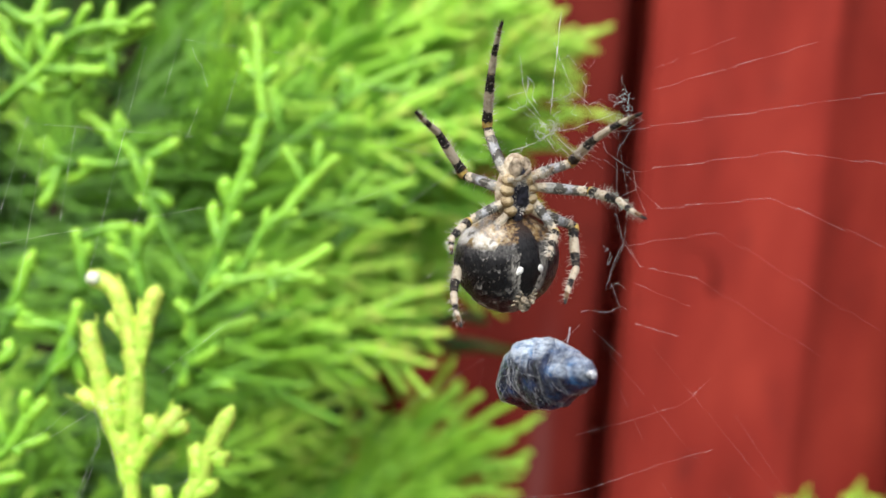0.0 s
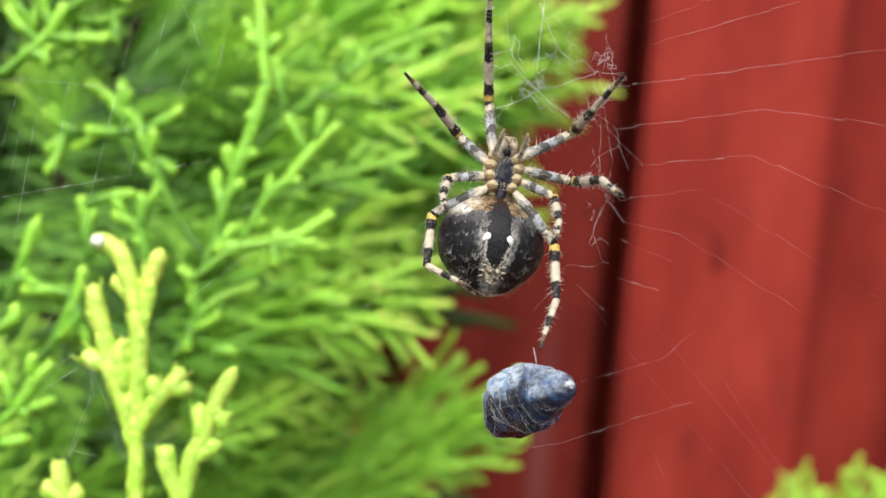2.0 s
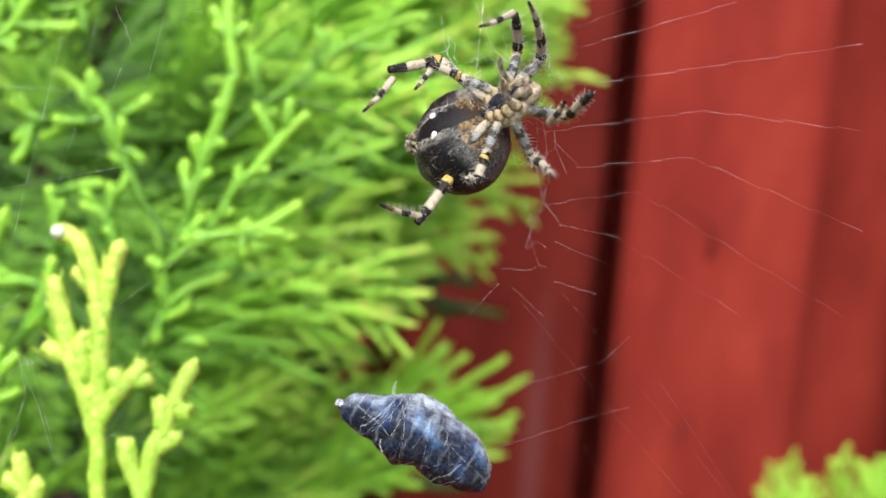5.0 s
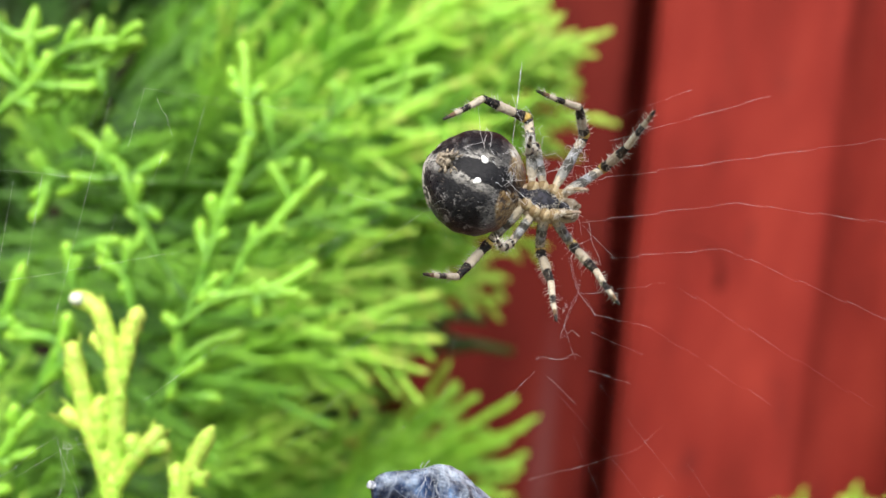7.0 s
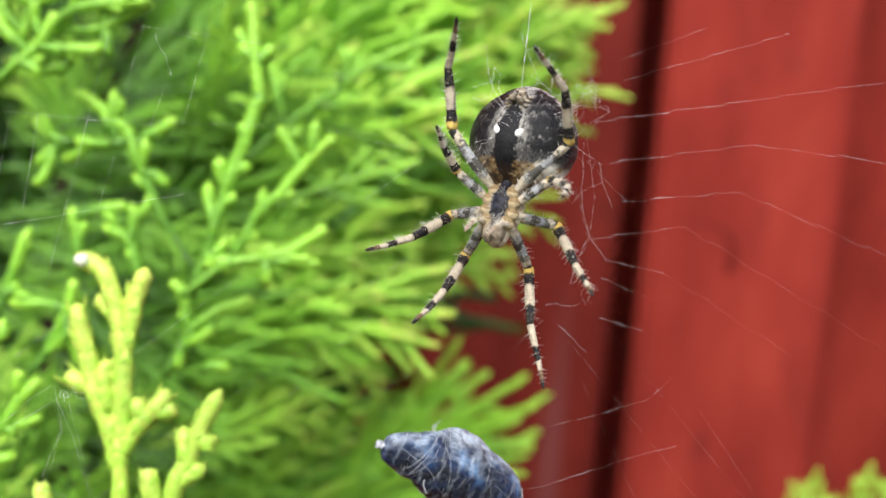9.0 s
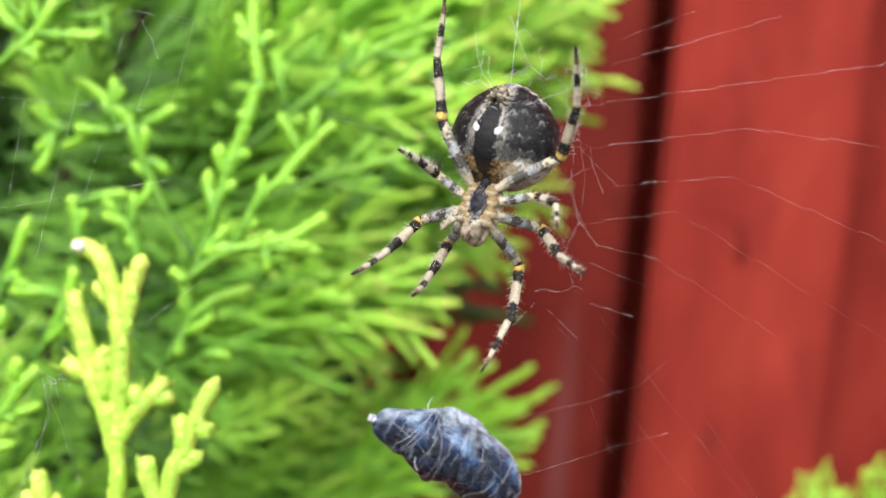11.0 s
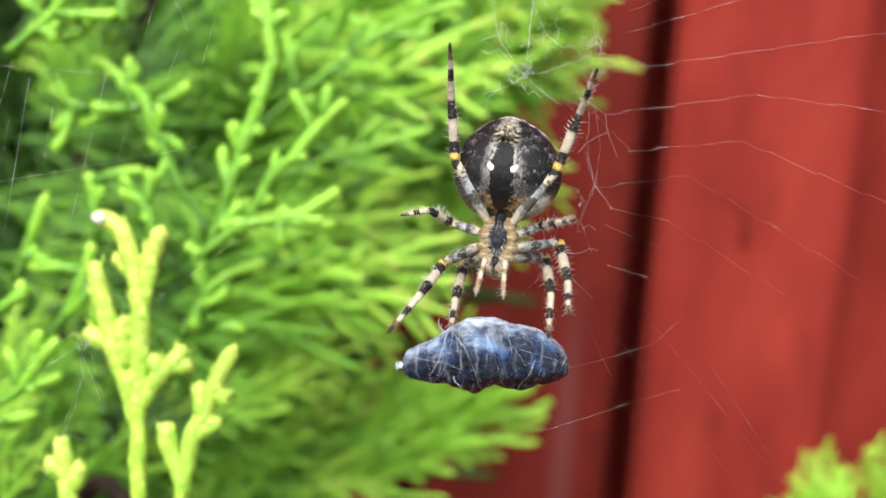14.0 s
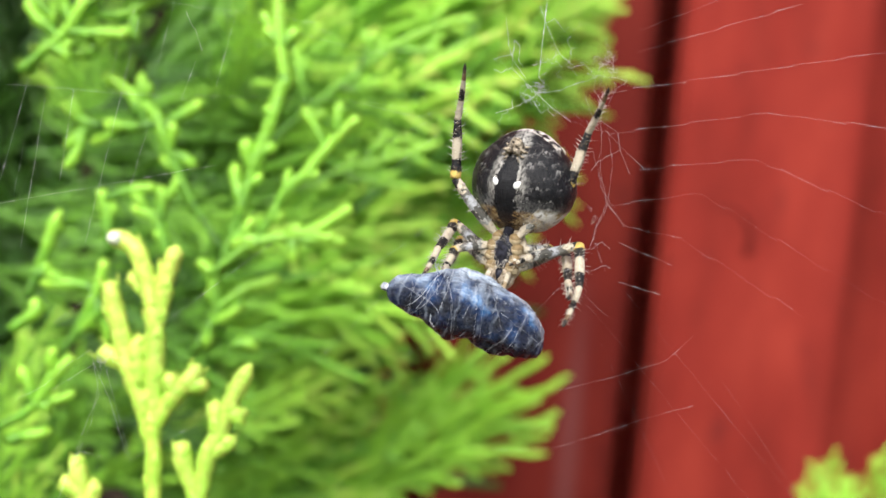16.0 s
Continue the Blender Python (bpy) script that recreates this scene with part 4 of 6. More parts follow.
thread("radial_thread", 91.1, -47.7, 126.5, -45.4, 4, thick=0.0000100, jag=4)
thread("radial_thread", 64.7, -83.4, 91.2, -56.6, 3)
thread("radial_thread", 100.0, -61.0, 124.5, -83.2, 3)
thread("radial_thread", -42.1, -119.7, 15.8, -83.7, 4, thick=0.000004)
thread("radial_thread", -104.8, -120.1, -42.2, -57.1, 4, thick=0.0000066)
thread("radial_thread", -46.8, 32.0, 15.3, 76.3, 4, thick=0.0000080)
thread("radial_thread", -69.1, 85.2, -33.5, 80.7, 3)
thread("radial_thread", -140.4, 156.2, -33.6, 116.1, 4, thick=0.0000032)
thread("radial_thread", -220.9, 163.1, -104.8, 147.2, 4, thick=0.0000046)
thread("spiral_thread", -207.5, 156.4, -195.1, 125.3, 5, jag=5, thick=0.0000120)
thread("spiral_thread", -216.5, 165.3, -230.1, 116.5, 3, thick=0.0000024)
thread("spiral_thread", -167.2, 158.5, -187.5, 85.3, 3, thick=0.0000066)
thread("spiral_thread", -200.9, 116.4, -212.2, 85.3, 2, thick=0.0000066)
thread("spiral_thread", -243.4, 156.5, -289.4, -26.6, 5, thick=0.0000066)
thread("spiral_thread", -297.8, 94.3, -309.5, 22.7, 3, thick=0.0000066)
thread("spiral_thread", -320.4, 89.8, -341.7, -31.2, 3, thick=0.0000066)
thread("spiral_thread", -333.9, 103.3, -357.2, 22.7, 3, thick=0.0000066)
thread("spiral_thread", -239.3, 63.0, -253.0, 18.3, 2, thick=0.0000024)
thread("radial_thread", -357.3, 4.7, -280.1, 18.3, 4, thick=0.0000080)
thread("radial_thread", -280.1, 18.3, -184.5, 35.4, 4, thick=0.0000080)
thread("radial_thread", -347.5, 98.8, -207.7, 87.5, 4, thick=0.0000024)
thread("radial_thread", -317.4, -144.0, -275.4, -118.4, 3, thick=0.0000094)
thread("radial_thread", -275.4, -118.4, -285.7, -170.9, 2, thick=0.0000053)
thread("radial_thread", -275.4, -118.4, -254.0, -200.1, 3, thick=0.0000024)
thread("radial_thread", -285.7, -170.9, -313.4, -234.7, 3, thick=0.0000032)
thread("radial_thread", -317.1, -92.0, -282.9, -67.0, 3, thick=0.0000053)
thread("radial_thread", -230.9, -93.8, -140.7, -26.2, 4, thick=0.0000032)
thread("radial_thread", -149.8, -120.4, -69.0, -66.2, 4, thick=0.0000032)
thread("radial_thread", -254.0, -200.1, -208.6, -174.9, 3, thick=0.0000024)
thread("radial_thread", -60.1, -43.8, -15.5, -12.5, 3, thick=0.0000066)
thread("radial_thread", 68.5, 104.5, 76.9, 183.1, 7, jag=4, thick=0.0000360, depth=0.006)
thread("radial_thread", 72.6, 111.5, 125.4, 115.9, 5, jag=4)
thread("radial_thread", 32.8, 120.4, 72.7, 87.3, 5, jag=3, thick=0.0000053)
thread("radial_thread", 72.7, 85.1, 108.1, 63.0, 5, jag=3)
thread("radial_thread", 10.9, 71.9, 68.5, 52.0, 3, thick=0.0000024)
thread("radial_thread", 107.8, 107.1, 138.7, 100.5, 3, jag=3, thick=0.0000100)
thread("radial_thread", 123.2, 115.9, 116.7, 93.9, 3, jag=3)
thread("radial_thread", 94.8, 76.3, 125.8, 58.6, 4, jag=3)
thread("radial_thread", 48.4, 87.3, 11.5, -119.4, 4, thick=0.0000024, depth=0.004)


def silk_tangle(u, v, width, height, count, name="silk_tuft"):
    """Loose curls of old silk, drawn together in one tuft."""
    g = Geo()
    for i in range(count):
        p = Vector((u + web_rnd.gauss(0, width), v + web_rnd.gauss(0, height)))
        d = web_rnd.uniform(0, 6.3)
        pts = []
        for k in range(web_rnd.randint(4, 9)):
            pts.append(spot(p.x, p.y, 0.115 + web_rnd.uniform(-0.001, 0.001)) - hub)
            d += web_rnd.uniform(-1.7, 1.7)
            p = p + Vector((math.cos(d), math.sin(d))) * web_rnd.uniform(1.5, 4.5) * min(1.0, width / 5)
        g.tube(pts, [web_rnd.choice((0.000006, 0.00001, 0.000016))] * len(pts), 3, cap=False)
    return part(name, g, MAT_SILK, web, "matted white silk tuft")


silk_tangle(70.5, 95.0, 2.6, 2.2, 26)
silk_tangle(62.0, 88.0, 6, 3, 12)
silk_tangle(123.2, 115.9, 4, 6, 9)
silk_tangle(113.4, -3.3, 1.6, 3, 7)
silk_tangle(83.6, 120.3, 10, 12, 7)
silk_tangle(-275.4, -118.4, 3, 2, 7)


def stray(name, thick, *pts):
    """A loose thread from point to point (thousandths to the right and up), crinkled a little between them, with a tiny knot at each."""
    g = Geo()
    line = []
    for (u0, v0), (u1, v1) in zip(pts, pts[1:]):
        for k in range(4):
            s = k / 4
            w = web_rnd.uniform(-0.5, 0.5) if k else 0.0
            line.append(spot(u0 + (u1 - u0) * s + w, v0 + (v1 - v0) * s - w, 0.115 + web_rnd.uniform(-0.0005, 0.0005)) - hub)
    line.append(spot(*pts[-1], 0.115) - hub)
    g.tube(line, [thick * web_rnd.uniform(0.7, 1.2) for p in line], 4)
    for p in line[4:-1:4]:
        g.blob(p, (thick * 2.2, thick * 2.2, thick * 2.2), 4, 6)
    return part(name, g, MAT_SILK, web)


stray("tuft_thread", 0.0000145, (50.8, 133.3), (48.7, 111.3), (61.9, 98.1), (68.6, 91.5), (79.7, 80.4), (95.1, 69.4))
stray("tuft_thread", 0.0000145, (70.6, 159.6), (75.0, 146.4), (86.1, 122.2), (75.1, 115.7), (64.1, 113.5))
stray("tuft_thread", 0.0000145, (44.1, 150.9), (46.4, 128.9), (50.8, 115.7), (59.7, 103.4))
stray("tuft_thread", 0.0000145, (35.4, 118.0), (48.6, 122.3), (51.3, 128.0))
stray("tuft_thread", 0.0000145, (68.6, 91.5), (55.4, 82.2), (48.7, 79.6), (36.4, 76.1))
stray("tuft_thread", 0.0000145, (86.1, 122.2), (98.0, 112.1), (105.9, 114.2))
stray("tuft_thread", 0.0000145, (68.6, 91.5), (86.2, 93.6), (97.2, 98.0), (115.7, 104.6))
stray("tuft_thread", 0.0000145, (61.9, 98.1), (56.7, 89.3), (59.8, 84.0), (68.1, 89.3))
stray("tuft_thread", 0.0000145, (68.6, 91.5), (74.3, 98.9), (69.9, 104.2), (76.0, 107.7))
stray("tuft_thread", 0.0000145, (48.7, 111.3), (39.8, 107.8), (34.5, 110.5))
stray("tuft_thread", 0.0000145, (75.0, 146.4), (81.6, 149.9), (88.2, 142.0))
stray("tuft_thread", 0.0000145, (64.6, 87.1), (71.7, 76.0), (76.1, 78.7), (81.9, 73.4))
stray("tuft_thread", 0.0000145, (50.8, 133.3), (55.2, 128.0), (53.9, 117.5), (57.5, 112.2))
stray("radial_thread", 0.0000065, (127.2, 93.5), (138.5, 100.5), (136.8, 104.9), (127.1, 103.2))
stray("radial_thread", 0.0000065, (122.6, 133.1), (124.4, 115.5), (130.7, 93.5))
stray("radial_thread", 0.0000065, (130.4, 61.8), (119.4, 69.3), (110.5, 76.0), (106.1, 89.2))
stray("radial_thread", 0.0000065, (133.6, 47.3), (117.3, 38.5), (110.7, 31.0))
stray("radial_thread", 0.0000065, (131.7, 61.8), (133.6, 47.3), (141.6, 27.4))
stray("radial_thread", 0.0000065, (117.7, 44.2), (118.7, 27.4), (124.1, 5.4), (115.4, -12.4), (110.1, -31.0))
stray("radial_thread", 0.0000065, (124.1, 5.4), (133.9, -7.9), (137.4, -13.2))
stray("radial_thread", 0.0000065, (114.8, 104.6), (120.0, 117.7), (132.3, 116.8))
stray("radial_thread", 0.0000065, (106.0, 113.4), (114.8, 104.6), (113.1, 93.6), (119.3, 84.8))
stray("radial_thread", 0.0000065, (111.0, -31.0), (119.8, -24.8), (126.0, -30.1))
stray("radial_thread", 0.0000065, (130.2, 93.5), (119.3, 76.0), (118.6, 44.2))
stray("spiral_thread", 0.0000030, (-82.7, 87.3), (-39.9, 76.2), (6.3, 68.6), (18.7, 70.4))
stray("spiral_thread", 0.0000030, (-206.7, 160.8), (-128.9, 141.9), (-50.6, 120.4))
stray("spiral_thread", 0.0000030, (-77.3, 85.1), (-23.9, 72.6), (-13.3, 76.2))
stray("spiral_thread", 0.0000030, (-354.2, 99.0), (-238.6, 92.1), (-84.5, 86.0))
stray("spiral_thread", 0.0000030, (-336.4, 58.8), (-346.0, 14.0))
stray("spiral_thread", 0.0000030, (-247.5, 160.9), (-261.3, 129.9), (-268.2, 103.3))
stray("spiral_thread", 0.0000030, (-15.5, 76.2), (-19.9, 89.4), (-23.1, 101.8))
stray("spiral_thread", 0.0000030, (4.5, 65.1), (17.8, 54.0), (21.4, 44.3))
stray("spiral_thread", 0.0000030, (-102.4, 27.4), (-66.7, 44.3), (-13.3, 71.7))
stray("radial_thread", 0.0000065, (-285.3, -112.4), (-278.8, -148.5), (-288.0, -166.7), (-313.7, -235.0))
stray("radial_thread", 0.0000065, (-283.6, -121.0), (-270.2, -152.5), (-256.9, -197.8))
stray("radial_thread", 0.0000065, (-285.8, -111.9), (-306.3, -125.6), (-322.4, -140.2))
stray("radial_thread", 0.0000065, (-297.8, -193.5), (-288.7, -194.4), (-275.1, -197.9))
stray("radial_thread", 0.0000065, (-322.4, -140.2), (-347.7, -153.0))


# ---- spider ----
def spines(g, sides, rings_n, count, seed, long=0.0007):
    """Stiff bristles that grow out of the skin of a leg segment lying along y."""
    rnd = random.Random(seed)
    for i in range(count):
        base = rnd.randrange(2, rings_n - 1) * sides + rnd.randrange(sides)
        p = g.verts[base]
        out = Vector((p.x, 0, p.z)).normalized()
        d = (out + Vector((0, 0.45, 0))).normalized()
        l, w = long * rnd.uniform(0.4, 1.2), 0.00004
        n = len(g.verts)
        g.verts += [p + Vector((0, w, 0)), p + out.cross(Vector((0, w, 0))), p + d * l]
        g.age += [0.5] * 3
        for k in range(3):
            g.slot[len(g.faces) + k] = 1
        g.faces += [(base, n, n + 2), (n, n + 1, n + 2), (n + 1, base, n + 2)]


def segment(length, profile, bow=0.0, rings_n=14, sides=10, bristles=0, seed=0, long=0.0007):
    """A leg segment along +y with the radius given as (share of length, millimetres)."""
    g = Geo()
    pts, radii = [], []
    for i in range(rings_n + 1):
        s = i / rings_n
        for (a, ra), (b, rb) in zip(profile, profile[1:]):
            if a <= s <= b:
                u = (s - a) / (b - a)
                r = ra + (rb - ra) * (3 * u * u - 2 * u * u * u)
                break
        pts.append(Vector((0, length * s, bow * length * 4 * s * (1 - s))))
        radii.append(r / 1000)
    g.tube(pts, radii, sides)
    if bristles:
        spines(g, sides, rings_n, bristles, seed, long)
    return g


SEGMENTS = {1: (6.6, 6.1, 5.9), 2: (5.9, 5.5, 5.4), 3: (3.6, 2.9, 2.7), 4: (6.4, 5.4, 5.5)}
HIPS = {1: (1.15, 3.95), 2: (1.4, 3.05), 3: (1.4, 2.0), 4: (1.0, 1.05)}


def along(a, b, pole=Vector((0, 0, -1))):
    """The pose of a segment whose y runs from a to b, its back towards pole."""
    a, b = Vector(a), Vector(b)
    y = (b - a).normalized()
    z = pole - y * pole.dot(y)
    z = z.normalized() if z.length > 0.05 else y.orthogonal().normalized()
    x = y.cross(z)
    return Matrix.Translation(a) @ Matrix((x, y, z)).transposed().to_4x4()


def build_spider():
    spider = tagged(new("spider"), "garden spider with cream and black banded legs and dark abdomen", "spider")
    # cephalothorax, seen from below: carapace, dark sternum, coxae, jaws
    g = Geo()
    g.blob((0, 0.0026, -0.0010), (0.0019, 0.0027, 0.0011), 12, 18, rough=0.06)
    g.blob((0, 0.0048, -0.0009), (0.0011, 0.0013, 0.0010), 8, 14, rough=0.06)
    part("carapace", g, MAT_CARAPACE, spider, "greyish tan carapace")
    g = Geo()
    g.blob((0, 0.0024, 0.0001), (0.00098, 0.0016, 0.00040), 10, 16, rough=0.12)
    g.blob((0, 0.0045, 0.0002), (0.00055, 0.0006, 0.0004), 8, 12, rough=0.12)
    sternum = part("sternum", g, MAT_STERNUM, spider, "black sternum")
    g = Geo()
    rnd = random.Random(17)
    for i in range(170):
        a, h = rnd.uniform(0, 2 * math.pi), rnd.uniform(0.55, 1.0)
        c = Vector((0.00098 * h * math.cos(a), 0.0024 + 0.0016 * h * math.sin(a), 0.0001 + 0.0004 * math.sqrt(1 - h * h * 0.98)))
        tip = c + Vector((math.cos(a) * 0.6, math.sin(a) * 0.6 + 0.2, 0.5)).normalized() * rnd.uniform(0.00015, 0.00045)
        g.tube([c, tip], [0.000012, 0.000004], 3, cap=False)
    tagged(part("pale_hairs", g, MAT_SPINE, sternum), kind="stuff")
    g = Geo()
    g.tube([(0, -0.0006, -0.0006), (0, 0.0002, -0.0005), (0, 0.0010, -0.0004)], [0.0006, 0.0005, 0.0006], 10)
    part("waist", g, MAT_STERNUM, spider)
    palps = []
    for sx in (-1, 1):
        g = Geo()
        g.blob((sx * 0.00048, 0.0049, 0.0000), (0.00052, 0.0010, 0.0007), 9, 12, rough=0.2)
        part("jaw", g, MAT_JAW, spider, "brown jaw with pale hairs")
        palp = segment(0.0039, ((0, 0.28), (0.35, 0.20), (0.55, 0.22), (0.85, 0.20), (1, 0.08)), -0.10, 16, 8, 90, 5 + sx, 0.0006)
        palps.append((sx, part("palp", palp, MAT_PALP, spider, "cream bristly palp")))
    # abdomen
    abdomen_shape = Geo()
    n, m = 36, 48
    for i in range(n + 1):
        th = math.pi * i / n
        for k in range(m):
            ph = 2 * math.pi * k / m
            d = Vector((math.sin(th) * math.cos(ph), math.cos(th), math.sin(th) * math.sin(ph)))
            wide = 1.0 + 0.06 * d.y - 0.14 * max(0.0, -d.y) ** 2
            f = 1 + 0.026 * noise.noise(d * 3.1) + 0.014 * noise.noise(d * 9.0)
            abdomen_shape.verts.append(Vector((d.x * 0.0050 * wide, d.y * 0.0048, d.z * 0.0041 * wide)) * f)
            abdomen_shape.age.append(0.5)
    for i in range(n):
        for k in range(m):
            a, b = i * m + k, i * m + (k + 1) % m
            abdomen_shape.faces.append((a, b, b + m, a + m))
    abdomen = part("abdomen", abdomen_shape, MAT_ABDOMEN, spider, "round blackish abdomen with pale mottling and a black belly patch")
    abdomen.matrix_basis = pose(0, -0.0041, -0.0021)

    def skin(x, y, lift=0.0):
        """A point on the belly of the abdomen."""
        z = math.sqrt(max(0.0, 1 - (x / 0.0050) ** 2 - (y / 0.0048) ** 2)) * 0.0041
        return Vector((x, y, z + lift))
    for sx in (-1, 1):
        g = Geo()
        g.blob(skin(sx * 0.00100, 0.00025, -0.00004), (0.00032, 0.00034, 0.00016), 8, 10, rough=0.35)
        g.blob(skin(sx * 0.00120, 0.00005, -0.00006), (0.00020, 0.00024, 0.00011), 6, 8, rough=0.35)
        part("white_spot", g, MAT_SPOT, abdomen, "white belly spot")
    g = Geo()
    for sx in (-1, 1):
        p, q = skin(sx * 0.00038, -0.0026), skin(sx * 0.00030, -0.0033)
        g.tube([p - Vector((0, 0, 0.0002)), p + Vector((0, -0.0001, 0.0005)), p + Vector((-sx * 0.0002, -0.0003, 0.00085))], [0.00036, 0.0003, 0.0001], 8)
        g.tube([q - Vector((0, 0, 0.0002)), q + Vector((0, -0.0001, 0.0004)), q + Vector((-sx * 0.0001, 0.0001, 0.00075))], [0.00030, 0.00026, 0.0001], 8)
    g.blob(skin(0, -0.00295, -0.0001), (0.00085, 0.00085, 0.00035), 7, 14, rough=0.15)
    part("spinnerets", g, MAT_SPINNERET, abdomen, "cluster of brown spinnerets")
    # folds of skin round the spinnerets
    g = Geo()
    c = skin(0, -0.0035, 0.0004)
    ring = [c + Vector((0.00052 * math.cos(q), 0.00034 * math.sin(q), 0.00012 * math.sin(2 * q))) for q in [2 * math.pi * k / 16 for k in range(17)]]
    g.tube(ring, [0.00009 + 0.00004 * (k % 3) for k in range(17)], 6)
    for sx in (-1, 1):
        for x0, y0, x1, y1, w in ((0.6, -2.9, 1.25, -2.75, 0.16), (0.55, -2.5, 1.15, -2.25, 0.14), (0.5, -2.2, 0.85, -1.75, 0.10), (0.8, -3.2, 1.2, -3.3, 0.12)):
            p, q = skin(sx * x0 / 1000, y0 / 1000), skin(sx * x1 / 1000, y1 / 1000)
            g.tube([p, p.lerp(q, 0.5) + Vector((0, 0.00006, 0.0001)), q], [w / 1300, w / 1000, w / 2500], 6)
    part("skin_fold", g, MAT_SPINNERET, abdomen, "mottled brown folds framing the spinnerets")
    # pale shoulder flecks and short hairs
    g = Geo()
    rnd = random.Random(3)
    for i in range(26):
        a = radians(-130 + 84 * i / 25 + rnd.uniform(-3, 3))
        d = Vector((math.cos(a), math.sin(a), rnd.uniform(-0.35, 0.12))).normalized()
        c = Vector((d.x * 0.00487, d.y * 0.0045, d.z * 0.0041))
        g.blob(c * 0.965, (0.00055 * rnd.uniform(0.4, 1.2), 0.00022 * rnd.uniform(0.5, 1.3), 0.00024), 5, 7, Matrix.Rotation(a + 1.57 + rnd.uniform(-0.5, 0.5), 3, "Z"), rough=0.6)
    part("pale_fleck", g, MAT_FLECK, abdomen, "whitish flecks along the rim")
    g = Geo()
    for i in range(650):
        d = Vector((rnd.gauss(0, 1), rnd.gauss(0, 1), rnd.gauss(0, 1))).normalized()
        if abs(d.x) < 0.25 and d.z > 0.3:
            continue
        c = Vector((d.x * 0.0048, d.y * 0.0045, d.z * 0.00402))
        tip = c + (d + Vector((0, -0.8, 0))).normalized() * rnd.uniform(0.0002, 0.0006)
        g.tube([c, tip], [0.000011, 0.000004], 3, cap=False)
    tagged(part("bristles", g, MAT_SPINNERET, abdomen), kind="stuff")
    # legs in three pieces: thigh, shin, foot
    legs = {}
    for pair in (1, 2, 3, 4):
        for letter, sx in (("R", -1), ("L", 1)):
            la, lb, lc = (v / 1000 for v in SEGMENTS[pair])
            hx, hy = HIPS[pair]
            hip = Vector((sx * hx, hy, -0.2)) / 1000
            g = Geo()
            inner = Vector((sx * 0.35 * hx, 2.2 + (hy - 2.2) * 0.55, 0.15)) / 1000
            line = [inner.lerp(hip, s) for s in (0.2, 0.4, 0.65, 0.9, 1.15, 1.4)]
            g.tube(line, [0.00024, 0.00046, 0.00062, 0.00060, 0.00048, 0.00030], 12)
            part("coxa", g, MAT_COXA, spider, "yellowish tan coxa")
            k = 1.1 if pair == 3 else 1.28
            thigh = part("leg", segment(la, ((0, 0.26 * k), (0.3, 0.40 * k), (0.8, 0.36 * k), (1, 0.33 * k)), -0.07 if pair == 4 else 0.02, 14, 10, 50, pair * 7 + sx), MAT_FEMUR, spider, "bristly leg ringed in cream and black")
            shin = part("shin", segment(lb, ((0, 0.38 * k), (0.14, 0.42 * k), (0.24, 0.34 * k), (0.6, 0.36 * k), (1, 0.27 * k)), 0.015, 16, 10, 70, pair * 11 + sx, 0.0007), MAT_TIBIA, thigh)
            foot = part("foot", segment(lc, ((0, 0.27 * k), (0.5, 0.21 * k), (0.62, 0.18 * k), (0.95, 0.12 * k), (1, 0.03)), 0.03, 16, 8, 70, pair * 13 + sx, 0.0006), MAT_FOOT, thigh)
            legs[letter + str(pair)] = (hip, thigh, shin, foot)
    return spider, legs, palps


spider, legs, palps = build_spider()


